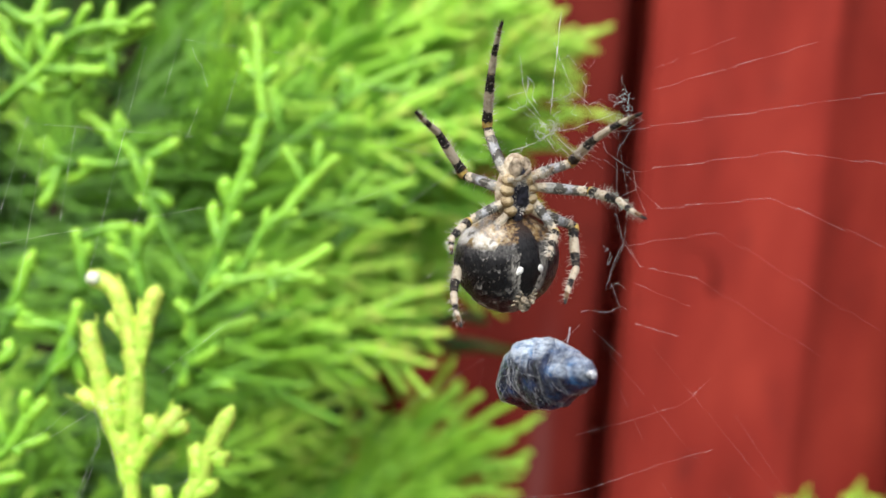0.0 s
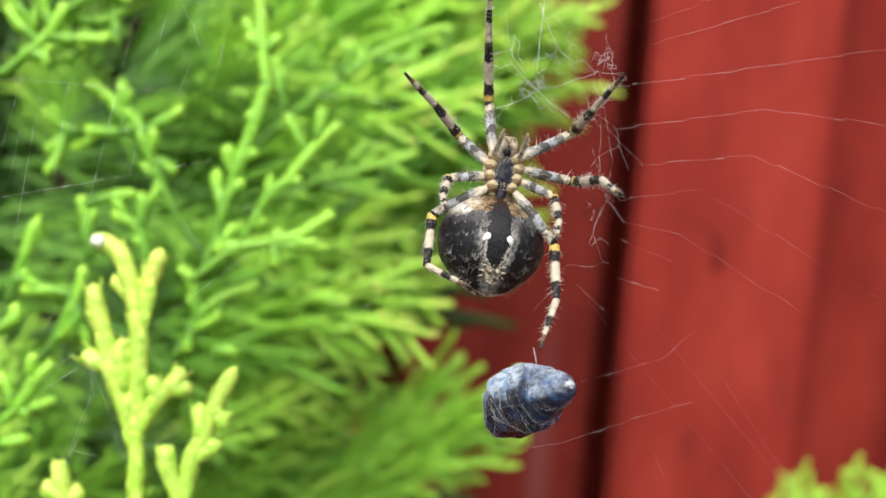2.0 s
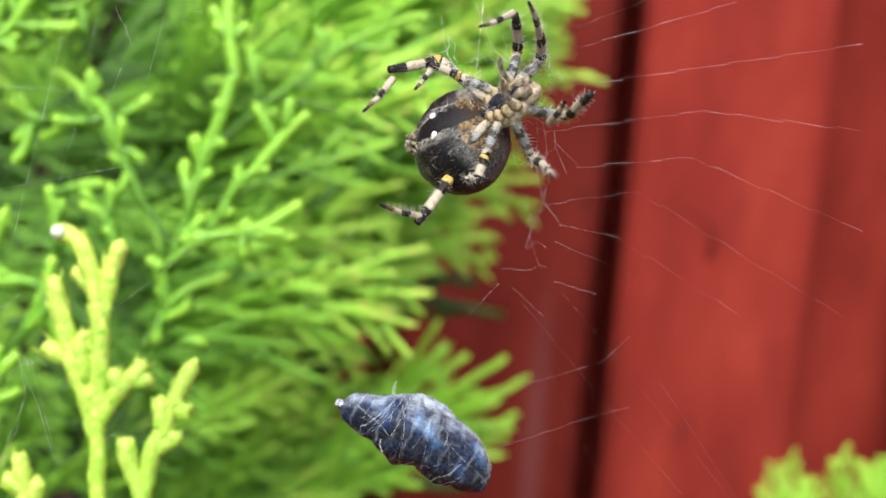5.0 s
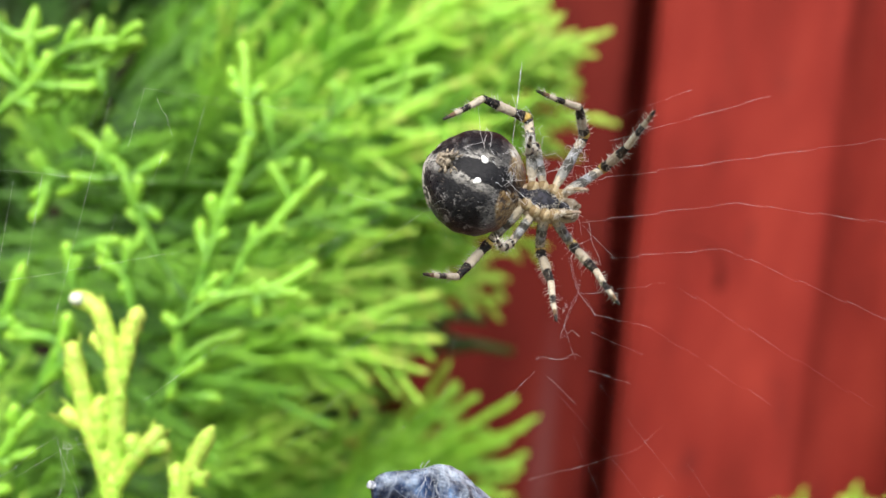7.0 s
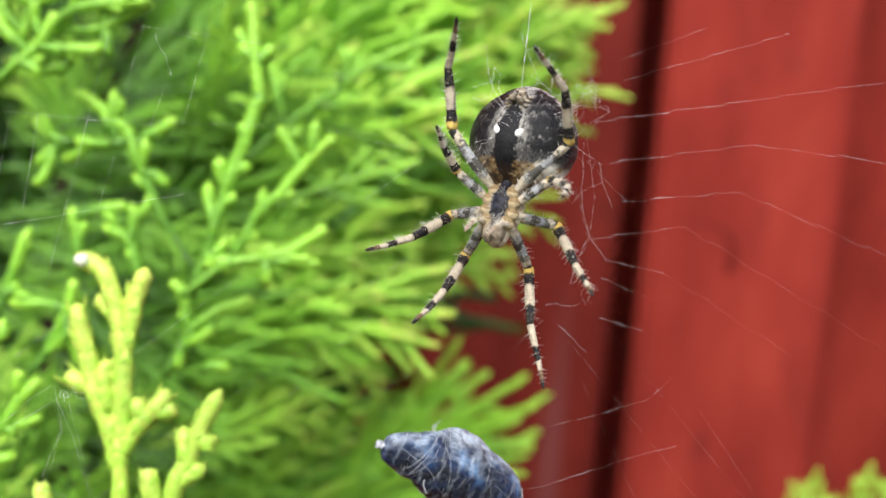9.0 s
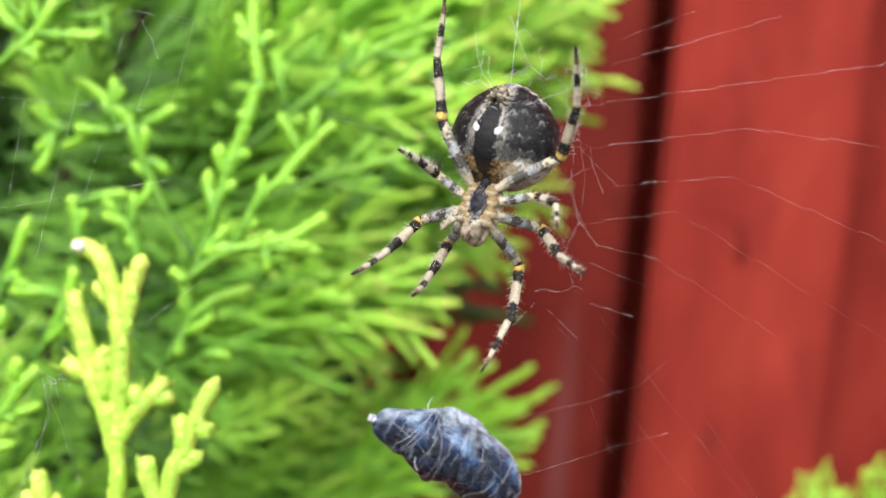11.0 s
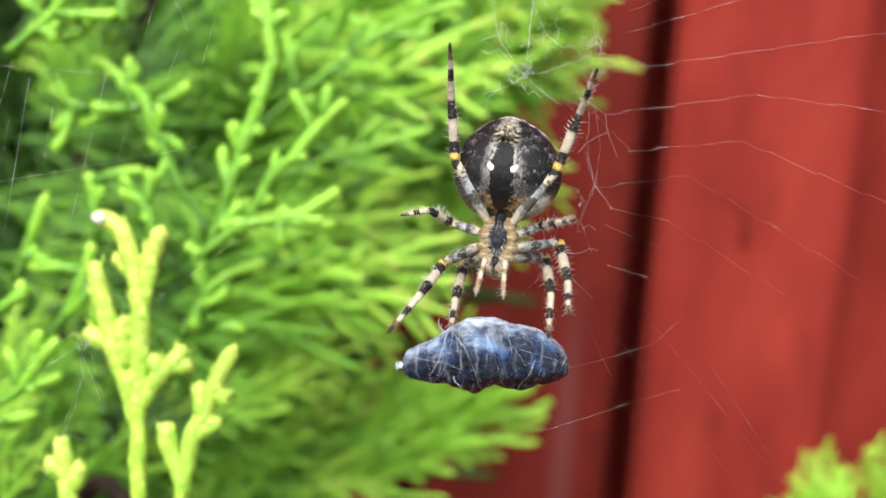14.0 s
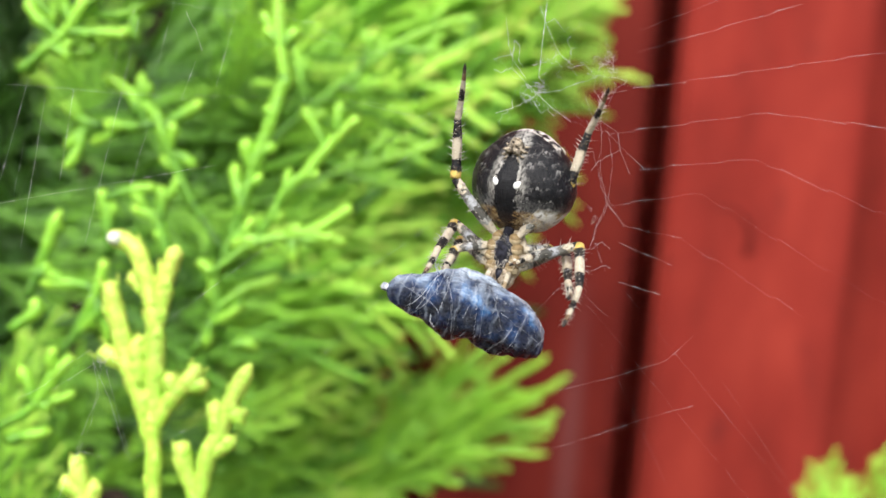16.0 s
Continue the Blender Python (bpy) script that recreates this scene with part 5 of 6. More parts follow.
# ---- wrapped prey ----
def build_prey():
    prey = tagged(new("wrapped_prey"), "dark blue fly wrapped in white silk", "prey")
    def body(s, a):
        """The surface: s from 0 (blunt end) to 1 (pointed end), a round the axis."""
        x = -0.0074 + 0.0150 * s
        r = 0.00308 * (max(0.0, math.sin(math.pi * min(1.0, 0.06 + 0.80 * s ** 0.85))) ** 0.75) * (1 - 0.42 * max(0.0, s - 0.6) / 0.4)
        if s > 0.97:
            r *= max(0.12, (1 - s) / 0.03)
        if s < 0.02:
            r *= 0.35 + 0.65 * s / 0.02
        bend = -(0.0016 if s < 0.5 else 0.0004) * ((s - 0.5) * 2) ** 2
        lump = 1 + 0.24 * noise.noise(Vector((s * 4, math.cos(a) * 1.3, math.sin(a) * 1.3))) + 0.11 * noise.noise(Vector((s * 14, math.cos(a) * 3, math.sin(a) * 3)))
        return Vector((x, bend + 0.0004 + r * lump * math.cos(a), r * 0.92 * lump * math.sin(a)))
    g = Geo()
    n, m = 48, 36
    for i in range(n + 1):
        for k in range(m):
            g.verts.append(body(i / n, 2 * math.pi * k / m))
            g.age.append(0.5)
    for i in range(n):
        for k in range(m):
            a, b = i * m + k, i * m + (k + 1) % m
            g.faces.append((a, b, b + m, a + m))
    g.faces.append(tuple(range(m)))
    g.faces.append(tuple(n * m + k for k in range(m - 1, -1, -1)))
    part("body", g, MAT_PREY, prey, "blue-black insect body under silk")
    rnd = random.Random(8)
    # single strands laid round and along the body
    g = Geo()
    for i in range(80):
        s, a = rnd.uniform(0.03, 0.97), rnd.uniform(0, 6.28)
        ds, da = rnd.uniform(-0.012, 0.012), rnd.choice((-1, 1)) * rnd.uniform(0.10, 0.26)
        if i % 4 == 0:
            ds, da = rnd.choice((-1, 1)) * rnd.uniform(0.02, 0.05), rnd.uniform(-0.12, 0.12)
        pts = []
        for k in range(rnd.randint(8, 22)):
            p = body(min(0.985, max(0.015, s)), a)
            pts.append(p + Vector((0, p.y, p.z)).normalized() * 0.00003)
            s, a, da = s + ds, a + da, da + rnd.uniform(-0.03, 0.03)
            if s < 0.01 or s > 0.99:
                break
        if len(pts) > 3:
            g.tube(pts, [0.000015 if i % 7 == 0 else rnd.choice((0.000003, 0.000004, 0.000006, 0.00001))] * len(pts), 4, cap=False)
    tagged(part("silk_winding", g, MAT_VEIL, prey, "white silk strands wound round the body"), kind="stuff")
    # a pointed plug of silk and some loose ends
    g = Geo()
    tip = body(1.0, 0.0)
    tip = Vector((tip.x, body(0.99, 0).y * 0.5 + body(0.99, math.pi).y * 0.5, 0))
    g.blob(tip, (0.00046, 0.00034, 0.00034), 10, 12, rough=0.5)
    g.tube([tip + Vector((0.0003, 0.0003 * math.cos(a), 0.0003 * math.sin(a))) for a in (k * 0.7 for k in range(10))], [0.00009] * 10, 6)
    part("silk_plug", g, MAT_PLUG, prey, "whitish silk plug at the pointed end")
    g = Geo()
    for i in range(7):
        p = body(rnd.uniform(0.66, 0.86), rnd.uniform(-0.4, 0.4)) if i < 2 else body(rnd.uniform(0.2, 0.9), rnd.uniform(0, 6.28))
        q = p + Vector((rnd.uniform(-0.4, 0.6), 1 if i < 2 else rnd.uniform(-1, 1), rnd.uniform(-0.4, 0.4))).normalized() * rnd.uniform(0.0006, 0.0018)
        g.tube(curve_points([p, p.lerp(q, 0.5) + Vector((0.0002, 0, 0.0001)), q], 0.0002), [0.00003] * 60, 4, cap=False)
    part("loose_silk", g, MAT_VEIL, prey)
    return prey


prey = build_prey()

# ---- build the large things ----
build_ground()
build_fence()
bush, place_spray = build_conifer()
build_shrub(place_spray)


# ---- what moves ----
def step_leg(name, rows):
    """Rows: seconds, then knee, ankle and tip in the spider's space, in millimetres."""
    hip, thigh, shin, foot = legs[name]
    keys = {thigh: [], shin: [], foot: []}
    for t, *v in rows:
        knee, ankle, tip = (Vector(v[i:i + 3]) / 1000 for i in (0, 3, 6))
        upper = along(hip, knee)
        keys[thigh].append((t, upper))
        keys[shin].append((t, upper.inverted() @ along(knee, ankle)))
        keys[foot].append((t, upper.inverted() @ along(ankle, tip)))
    for piece, poses in keys.items():
        walk(piece, poses)


def motions():
    walk(spider, [(t, pose(x / 1000, y / 1000, z / 1000, rx, ry, rz)) for t, x, y, z, rx, ry, rz in (
        (0, 7.49, 114.03, 992.01, 96.4, -8.8, 27.6),
        (0.5, 7.07, 113.95, 990.18, 95.4, -5.6, 9.3),
        (1, 7.06, 114.05, 990.6, 95.4, 0.6, 6.6),
        (1.5, 5.46, 114.22, 990.13, 93.1, 6.7, 6.2),
        (2, 6.24, 115.33, 990.19, 77.1, 4.5, 5.7),
        (2.5, 6.69, 115.07, 991.17, 82.7, 6.7, 4.8),
        (3, 8.14, 114.83, 992.85, 87.2, 4.7, -6.4),
        (3.5, 8.64, 114.88, 994.6, 90, 5, 0.2),
        (4, 7.93, 114.15, 995.57, 87.4, 29.7, -44.7),
        (6.5, 9.63, 115, 998.59, -30.1, 63, -131.1),
        (7, 10.05, 115.78, 998.54, -36.4, 64.4, -123.9),
        (7.5, 8.45, 114.72, 995.25, -43.3, 41.6, -136.9),
        (8, 8.35, 114.27, 994.37, -73.3, 31.7, 174.7),
        (8.5, 8.29, 115.89, 994.73, -88.2, 0.1, 150),
        (9, 7.78, 115.14, 994.88, -75.9, -1.9, 155.1),
        (11.5, 5.61, 114.94, 991.9, -76.4, -3.1, 153.4),
        (12, 4.59, 114.23, 989.44, -73.6, -1.7, 165.2),
        (12.5, 6.28, 115.01, 988.62, -83, -2.7, 159.6),
        (13, 6.65, 114.75, 987.14, -81, -2.7, 158.4),
        (13.5, 6.92, 114.79, 987.19, -81.4, -3.2, 159.8),
        (14, 7.33, 114.53, 987.11, -81.4, 0.3, 171.6),
        (14.5, 7.33, 114.88, 987.24, -86.4, -0.1, 163),
        (15, 6.83, 114.96, 987.32, -86.8, 1, 159.6),
        (15.5, 6.37, 115.36, 987.76, -90.6, -0.6, 156.4),
        (16, 6.37, 115.29, 987.99, -87.6, -3.5, 154.4),
    )])
    walk(prey, [(t, pose(x / 1000, y / 1000, z / 1000, rx, ry, rz)) for t, x, y, z, rx, ry, rz in (
        (0, 10.65, 110.91, 978.87, 105.4, -13.7, -64.6),
        (0.5, 8.36, 110.63, 975.36, 100.1, -11.9, -60.9),
        (1, 9.48, 110.44, 973.82, 88.8, -5.6, -60.3),
        (1.5, 9.22, 110.07, 970.87, 114, -23.9, -56.8),
        (2, 9.97, 110.15, 972.7, 123.2, -24.5, -65.4),
        (2.5, 10.1, 110.07, 972.86, 134.5, -26.6, -71.6),
        (3, 8.67, 109.84, 970.86, 91.4, -25.8, -17.5),
        (3.5, 7.34, 109.92, 971.29, -147.2, -67.6, -119.8),
        (4, 4.7, 109.54, 968.52, 97.3, -19.9, 177.3),
        (6.5, 6.37, 109.55, 969.63, 85.3, -20.6, -148.5),
        (7, 5.62, 109.75, 970.18, 85, -20.2, -148.2),
        (7.5, 4.5, 109.83, 969.8, 84.6, -20, -148),
        (8, 5.63, 109.81, 969.75, 84.8, -20.1, -147.9),
        (8.5, 5.92, 109.64, 969.3, 86, -23.4, -154.2),
        (9, 5.67, 109.6, 969.58, 87.6, -20.7, -154.4),
        (11.5, 5.74, 109.57, 970.01, 90.1, -23.1, -162),
        (12, 4.53, 109.5, 969.43, 85.5, -20.8, -147.3),
        (12.5, 5.4, 109.69, 970.12, 90.1, -16.7, -153.8),
        (13, 6.38, 109.71, 970.32, 94.4, -10.8, -161.5),
        (13.5, 6.78, 110.04, 972.77, 97.5, -0.6, -167.3),
        (14, 7.11, 110.21, 974.57, 99.2, 7.1, -166.2),
        (14.5, 6.41, 110.4, 976.69, 96.7, -4.6, -167.9),
        (15, 5.84, 110.57, 977.82, 96.7, -4.7, -167.9),
        (15.5, 5.24, 110.8, 979.49, 96, -8.6, -168.2),
        (16, 3.39, 110.92, 980.5, 95.7, -13.1, -172.1),
    )])
    walk(web, [(t, pose(hub.x + x / 1000, hub.y + y / 1000, hub.z + z / 1000)) for t, x, y, z in (
        (0, 1.7, -1.2, 0.14),
        (0.5, 0.67, -1.39, -1.36),
        (1, 0.98, -1.27, -0.92),
        (1.5, 0.42, -1.1, -0.59),
        (2, 0.63, -0.89, 0.26),
        (2.5, 0.62, -0.7, 1.07),
        (3, 0.51, -0.84, 0.59),
        (3.5, -1.3, -0.8, 0.4),
        (4, -0.92, -0.81, -0.54),
        (6.5, 0.39, -0.86, -0.98),
        (7, 1.12, -0.88, -0.76),
        (7.5, 0.75, -0.86, -0.48),
        (8, 1.06, -0.74, -0.49),
        (8.5, 0.76, -0.63, -0.57),
        (9, 0.38, -0.53, -0.25),
        (11.5, -0.29, -0.2, -0.55),
        (12, -0.54, -0.07, -0.1),
        (12.5, 0.41, 0.12, 0.07),
        (13, 0.15, 0.1, -0.3),
        (13.5, 0.4, 0.03, -0.52),
        (14, 0.44, -0.03, -0.55),
        (14.5, -0.26, -0.18, -0.71),
        (15, 0.02, -0.08, -0.47),
        (15.5, 0.3, 0.05, -0.09),
        (16, 0, 0, 0),
    )])
    # the palps lie folded against the jaws until the spider reaches for its prey
    for sx, palp in palps:
        folded = along((sx * 0.0012, 0.0040, 0.0001), (sx * 0.0011, 0.0056, 0.0036))
        hanging = along((sx * 0.0009, 0.0042, 0.0001), (sx * 0.00125, 0.0076, 0.0016))
        walk(palp, [(0, folded), (12.0, folded), (13.0, hanging), (16, hanging)])
    step_leg("L1", (
        (0, 7.18, 4.11, -2.89, 6.41, 7.37, 2.21, 7.67, 10.25, 7.2),
        (0.5, 6.44, 4.51, -4.11, 7.32, 7.77, 0.97, 8.6, 10.63, 5.97),
        (1, 6.26, 5.35, -4.14, 6.84, 8.46, 1.07, 8.05, 11.61, 5.91),
        (1.5, 5.55, 5.5, -4.87, 6.64, 9.3, -0.21, 7.98, 12.63, 4.47),
        (2, 6.34, 7.67, -1.89, 6.63, 8.6, 4.13, 7.76, 10.77, 9.5),
        (2.5, 6.18, 7.13, -3.06, 6.76, 9.52, 2.53, 7.73, 11.76, 7.9),
        (3, 5.21, 5.77, -5.07, 6.24, 7.74, 0.61, 8.04, 10.17, 5.67),
        (3.5, 5.79, 5.59, -4.6, 6.6, 7.98, 0.95, 9.35, 10.03, 5.76),
        (4, 0.89, 2.97, -6.72, 3.64, 7.43, -3.6, 5.37, 12.03, -0.33),
        (6.5, 1.32, 6.26, -6.38, 4.69, 9.6, -2.55, 7.99, 12.5, 1.39),
        (7, 1.06, 6.75, -6.18, 4.17, 9.24, -1.56, 7.56, 11.53, 2.69),
        (7.5, 1.79, 5.51, -6.58, 6.33, 8.68, -4.02, 11.34, 10.69, -1.63),
        (8, 3.12, 5.8, -6.22, 2.49, 10.06, -1.9, 0.98, 13.63, 2.54),
        (8.5, 3.53, 8.69, -4.13, 3.2, 11.56, 1.24, 3.88, 13.86, 6.63),
        (9, 4.45, 6.67, -5.23, 3.78, 10.71, -0.71, 3.89, 14.31, 3.96),
        (11.5, 4.66, 5.68, -5.51, 3.32, 9.29, -0.78, 1.89, 11.68, 4.42),
        (12, 4.6, 5.66, -5.56, 4.74, 10.27, -1.57, 5.13, 14.4, 2.63),
        (12.5, 5.46, 7.16, -4.03, 5.52, 11.2, 0.55, 6.09, 14.54, 5.38),
        (13, 4.22, 7.36, -4.95, 2.31, 10.86, -0.33, 0.41, 13.54, 4.57),
        (13.5, 4.07, 6.98, -5.29, 2.41, 9.97, -0.24, 0.77, 12.94, 4.59),
        (14, 3.79, 5.03, -6.15, 3.46, 8.22, -0.96, 2.86, 11.11, 4.15),
        (14.5, 4.3, 4.8, -5.94, 3.11, 6.44, -0.19, 1.92, 7.64, 5.47),
        (15, 5.84, 3.75, -4.84, 5.37, 6.1, 0.77, 4.34, 8.68, 5.98),
        (15.5, 5.57, 5.46, -4.87, 5.06, 5.8, 1.2, 3.19, 5.89, 6.8),
        (16, 6.41, 2.69, -3.98, 4.77, 4.6, 1.58, 2.9, 5.48, 7.1),
    ))
    step_leg("L2", (
        (0, 7.19, 2.1, 0.45, 6.44, 2.51, 5.89, 5.55, 2.11, 11.2),
        (0.5, 6.76, 1.45, -2.09, 7.28, 2.18, 3.34, 7.73, 1, 8.59),
        (1, 6.82, 1.86, -2.21, 7.35, 2.81, 3.19, 8.26, 1.68, 8.39),
        (1.5, 7.13, 2.75, -1.57, 7.83, 3.61, 3.81, 8.86, 2.83, 9.06),
        (2, 6.98, 3.07, -2.11, 8.41, 2.66, 3.19, 9.25, 0.65, 8.13),
        (2.5, 7.19, 3.08, -1.34, 8.23, 3.02, 4.06, 9.31, 1.44, 9.11),
        (3, 5.32, 2.25, -4.54, 7.22, 3.79, 0.39, 9.84, 5.85, 4.64),
        (3.5, 4.45, 1.35, -4.95, 6.46, 2.35, 0.07, 8.44, 3.79, 4.88),
        (4, 2.49, 0.86, -5.57, 6.05, 3.97, -2.75, 9.67, 6.74, 0.14),
        (6.5, 2.5, 2.65, -5.98, 6.01, 5.21, -2.61, 10.2, 7.9, -0.52),
        (7, 2.74, 4.07, -5.85, 6.48, 5.7, -2.16, 10.58, 6.91, 1.14),
        (7.5, 3.93, 3.81, -5.48, 5.95, 6.94, -1.43, 5.39, 9.28, 3.41),
        (8, 5.97, 2.66, -3.91, 8.28, 3.39, 1.03, 10.74, 3.68, 5.83),
        (8.5, 6.45, 5.5, -2.01, 6.8, 7.02, 3.26, 8.27, 8.1, 8.35),
        (9, 6.08, 3.44, -3.77, 7.38, 6.62, 0.52, 9.43, 8.97, 4.93),
        (11.5, 6.62, 4.73, -2.38, 6.57, 8.29, 1.81, 6.86, 11.27, 6.31),
        (12, 5.78, 3.39, -4.14, 7.17, 6.73, 0, 8.94, 9.04, 4.55),
        (12.5, 6.51, 4.11, -2.96, 7.9, 6.63, 1.72, 10.43, 8.31, 6.19),
        (13, 6.29, 5.43, -2.49, 5.84, 8.99, 1.67, 5.85, 12.57, 5.72),
        (13.5, 6.04, 5.86, -2.51, 5.65, 9.11, 1.91, 6.21, 12.83, 5.79),
        (14, 5.38, 4.98, -4.11, 6.4, 8.02, 0.36, 8.45, 11.74, 3.69),
        (14.5, 5.42, 4.85, -4.13, 6.39, 8.17, 0.14, 9.61, 12.08, 2.02),
        (15, 6.79, 2.58, -2.56, 6.06, 7.26, 0.22, 8.88, 11.43, 2.18),
        (15.5, 6.43, 1.08, -2.57, 5.93, 4.84, 1.4, 7.43, 9.64, 3.37),
        (16, 6.51, 1.02, -2.35, 5.39, 3.09, 2.62, 4.2, 5.23, 7.43),
    ))
    step_leg("L3", (
        (0, 2.78, -0.81, 1.58, 1, -1.65, 3.7, -0.63, -1.92, 5.84),
        (0.5, 4, -0.19, 0.97, 3.86, -1.97, 3.26, 2.56, -0.95, 5.39),
        (1, 4.35, 0.19, 0.78, 4.53, -1.19, 3.33, 3.39, -1.75, 5.72),
        (1.5, 4.55, 0.49, 0.68, 5.62, -1.32, 2.68, 4.31, -2.77, 4.54),
        (2, 4.81, 0.95, 0.3, 5.3, -1.4, 1.93, 4.93, -3.47, 3.62),
        (2.5, 4.59, 0.39, 0.2, 5.78, -1.43, 2.12, 4.46, -3.76, 1.77),
        (3, 4.77, 1.3, -1.25, 5.04, 0.29, 1.46, 4.95, -1.77, 3.2),
        (3.5, 3.94, -0.46, -0.88, 4.51, -1.78, 1.63, 5.45, -3.54, 3.46),
        (4, 3.62, -0.82, -0.48, 5.13, -3.3, -0.37, 7.11, -4.24, 1.2),
        (6.5, 4.74, 0.89, -0.95, 6.09, 2.02, 1.36, 5.98, 2.74, 3.96),
        (7, 4.2, 1.11, -2.28, 5.66, 0.38, 0.12, 5.82, -0.5, 2.67),
        (7.5, 3.48, 0.86, -2.91, 5.25, 0.4, -0.65, 7.25, 0.6, 1.15),
        (8, 4.5, 0.31, -0.91, 6.03, 0.56, 1.55, 6.9, 0.83, 4.08),
        (8.5, 4.21, 0.37, 1.34, 5.69, -1.99, 2.16, 6.63, -4.46, 2.74),
        (9, 4.12, 0.26, 1.39, 4.84, -1.32, 3.72, 4.82, -2.62, 6.08),
        (11.5, 4.66, 0.7, -0.98, 5.94, -0.11, 1.5, 7.21, -0.49, 3.85),
        (12, 4.5, 0.77, -1.55, 6.51, -1.06, -0.54, 7.92, -3.16, 0.4),
        (12.5, 4.8, 0.88, -0.6, 5.61, 1.54, 2.1, 5.96, 3.11, 4.27),
        (13, 4.71, 1.55, 1.14, 6.11, 1.14, 3.65, 7.3, 1.93, 5.94),
        (13.5, 4.76, 1.7, 1.06, 6.11, 1.2, 3.58, 7.69, 2.06, 5.59),
        (14, 4.58, 1.29, -1.72, 6.44, 0.4, 0.32, 8.98, 1.17, 0.82),
        (14.5, 4.49, 0.9, -1.69, 4.57, 1.62, 1.12, 4.2, 3.83, 2.62),
        (15, 4.28, 2.94, -2.14, 4.24, 3.36, 0.73, 4.02, 4.78, 3.02),
        (15.5, 4.34, 3.89, 0.65, 4.69, 4.98, 3.31, 3.98, 5.1, 5.91),
        (16, 4.8, 3.06, 0.3, 4.56, 5.05, 2.4, 3.77, 5.27, 4.97),
    ))
    step_leg("L4", (
        (0, 6.75, -1.46, -1.49, 4.47, -4.19, 2.57, 0.89, -6.05, 6.31),
        (0.5, 4.95, -3.69, -1.88, 3.83, -7.08, 2.17, 0.06, -9.94, 4.97),
        (1, 3.55, -4.53, 1.64, 4.13, -9.14, 4.38, 2.44, -11.34, 9.13),
        (1.5, 4.15, -4.31, 1.34, 5.73, -9.28, 2.71, 5.93, -13.53, 6.2),
        (2, 5.5, -3.49, 0.09, 5.97, -8.54, 1.95, 4.59, -13.39, 4.14),
        (2.5, 5.39, -3.58, 0.28, 5.89, -8.23, 2.98, 5.12, -13.5, 4.33),
        (3, 6.03, -2.71, -1.46, 5.66, -5.74, 2.99, 3.52, -10.03, 5.69),
        (3.5, 5.33, -2.94, -2.7, 4.08, -5.16, 2.06, 2.03, -6.58, 6.97),
        (4, 3.55, -4.73, 0.8, 6.18, -9.39, 1.51, 7.14, -10.14, 6.87),
        (6.5, 4.58, -1.71, -4.73, 9.08, -2.31, -1.81, 10.78, -4.72, 2.83),
        (7, 3.58, -0.5, -5.85, 8.42, -2.43, -4.43, 10.28, -5.61, -0.35),
        (7.5, 2.43, 0.15, -6.37, 6.57, -1.01, -3.11, 10.7, -1.65, 0.47),
        (8, 6.17, -2.72, -0.13, 6.36, -6.37, 3.85, 5.02, -8.8, 8.6),
        (8.5, 5.19, -3.15, 2.21, 5.72, -7.09, 5.86, 5.91, -11.43, 9.23),
        (9, 4.94, -3.15, 2.59, 5.84, -8.18, 4.34, 4.16, -11.62, 8.3),
        (11.5, 4.11, -3.91, 2.38, 5.53, -9.01, 3.46, 5.97, -14.46, 4.06),
        (12, 5.55, -3.14, 1.44, 4.85, -6.85, 5.31, 2.43, -10.35, 8.79),
        (12.5, 5.92, -3.04, -0.13, 6.42, -8.37, 0.53, 5.39, -13.28, 2.78),
        (13, 4.82, -3.73, 1.69, 5.8, -8.93, 2.73, 5.68, -13.82, 5.26),
        (13.5, 4.79, -3.8, 1.56, 5.83, -8.99, 2.6, 6.39, -14.34, 3.77),
        (14, 4.47, -4.22, 0.86, 5.28, -9.49, 1.72, 5.43, -14.19, 4.58),
        (14.5, 4.81, -3.95, 0.99, 5.73, -9.25, 1.48, 5.5, -14.14, 4),
        (15, 5.61, -3.39, -0.39, 5.98, -8.76, -0.06, 5.91, -14.25, 0.36),
        (15.5, 5.56, -3.33, 0.78, 5.85, -8.73, 0.67, 4.91, -14.1, 1.34),
        (16, 5.24, -3.41, 1.58, 5.86, -8.76, 1.79, 5.02, -13.83, 3.77),
    ))
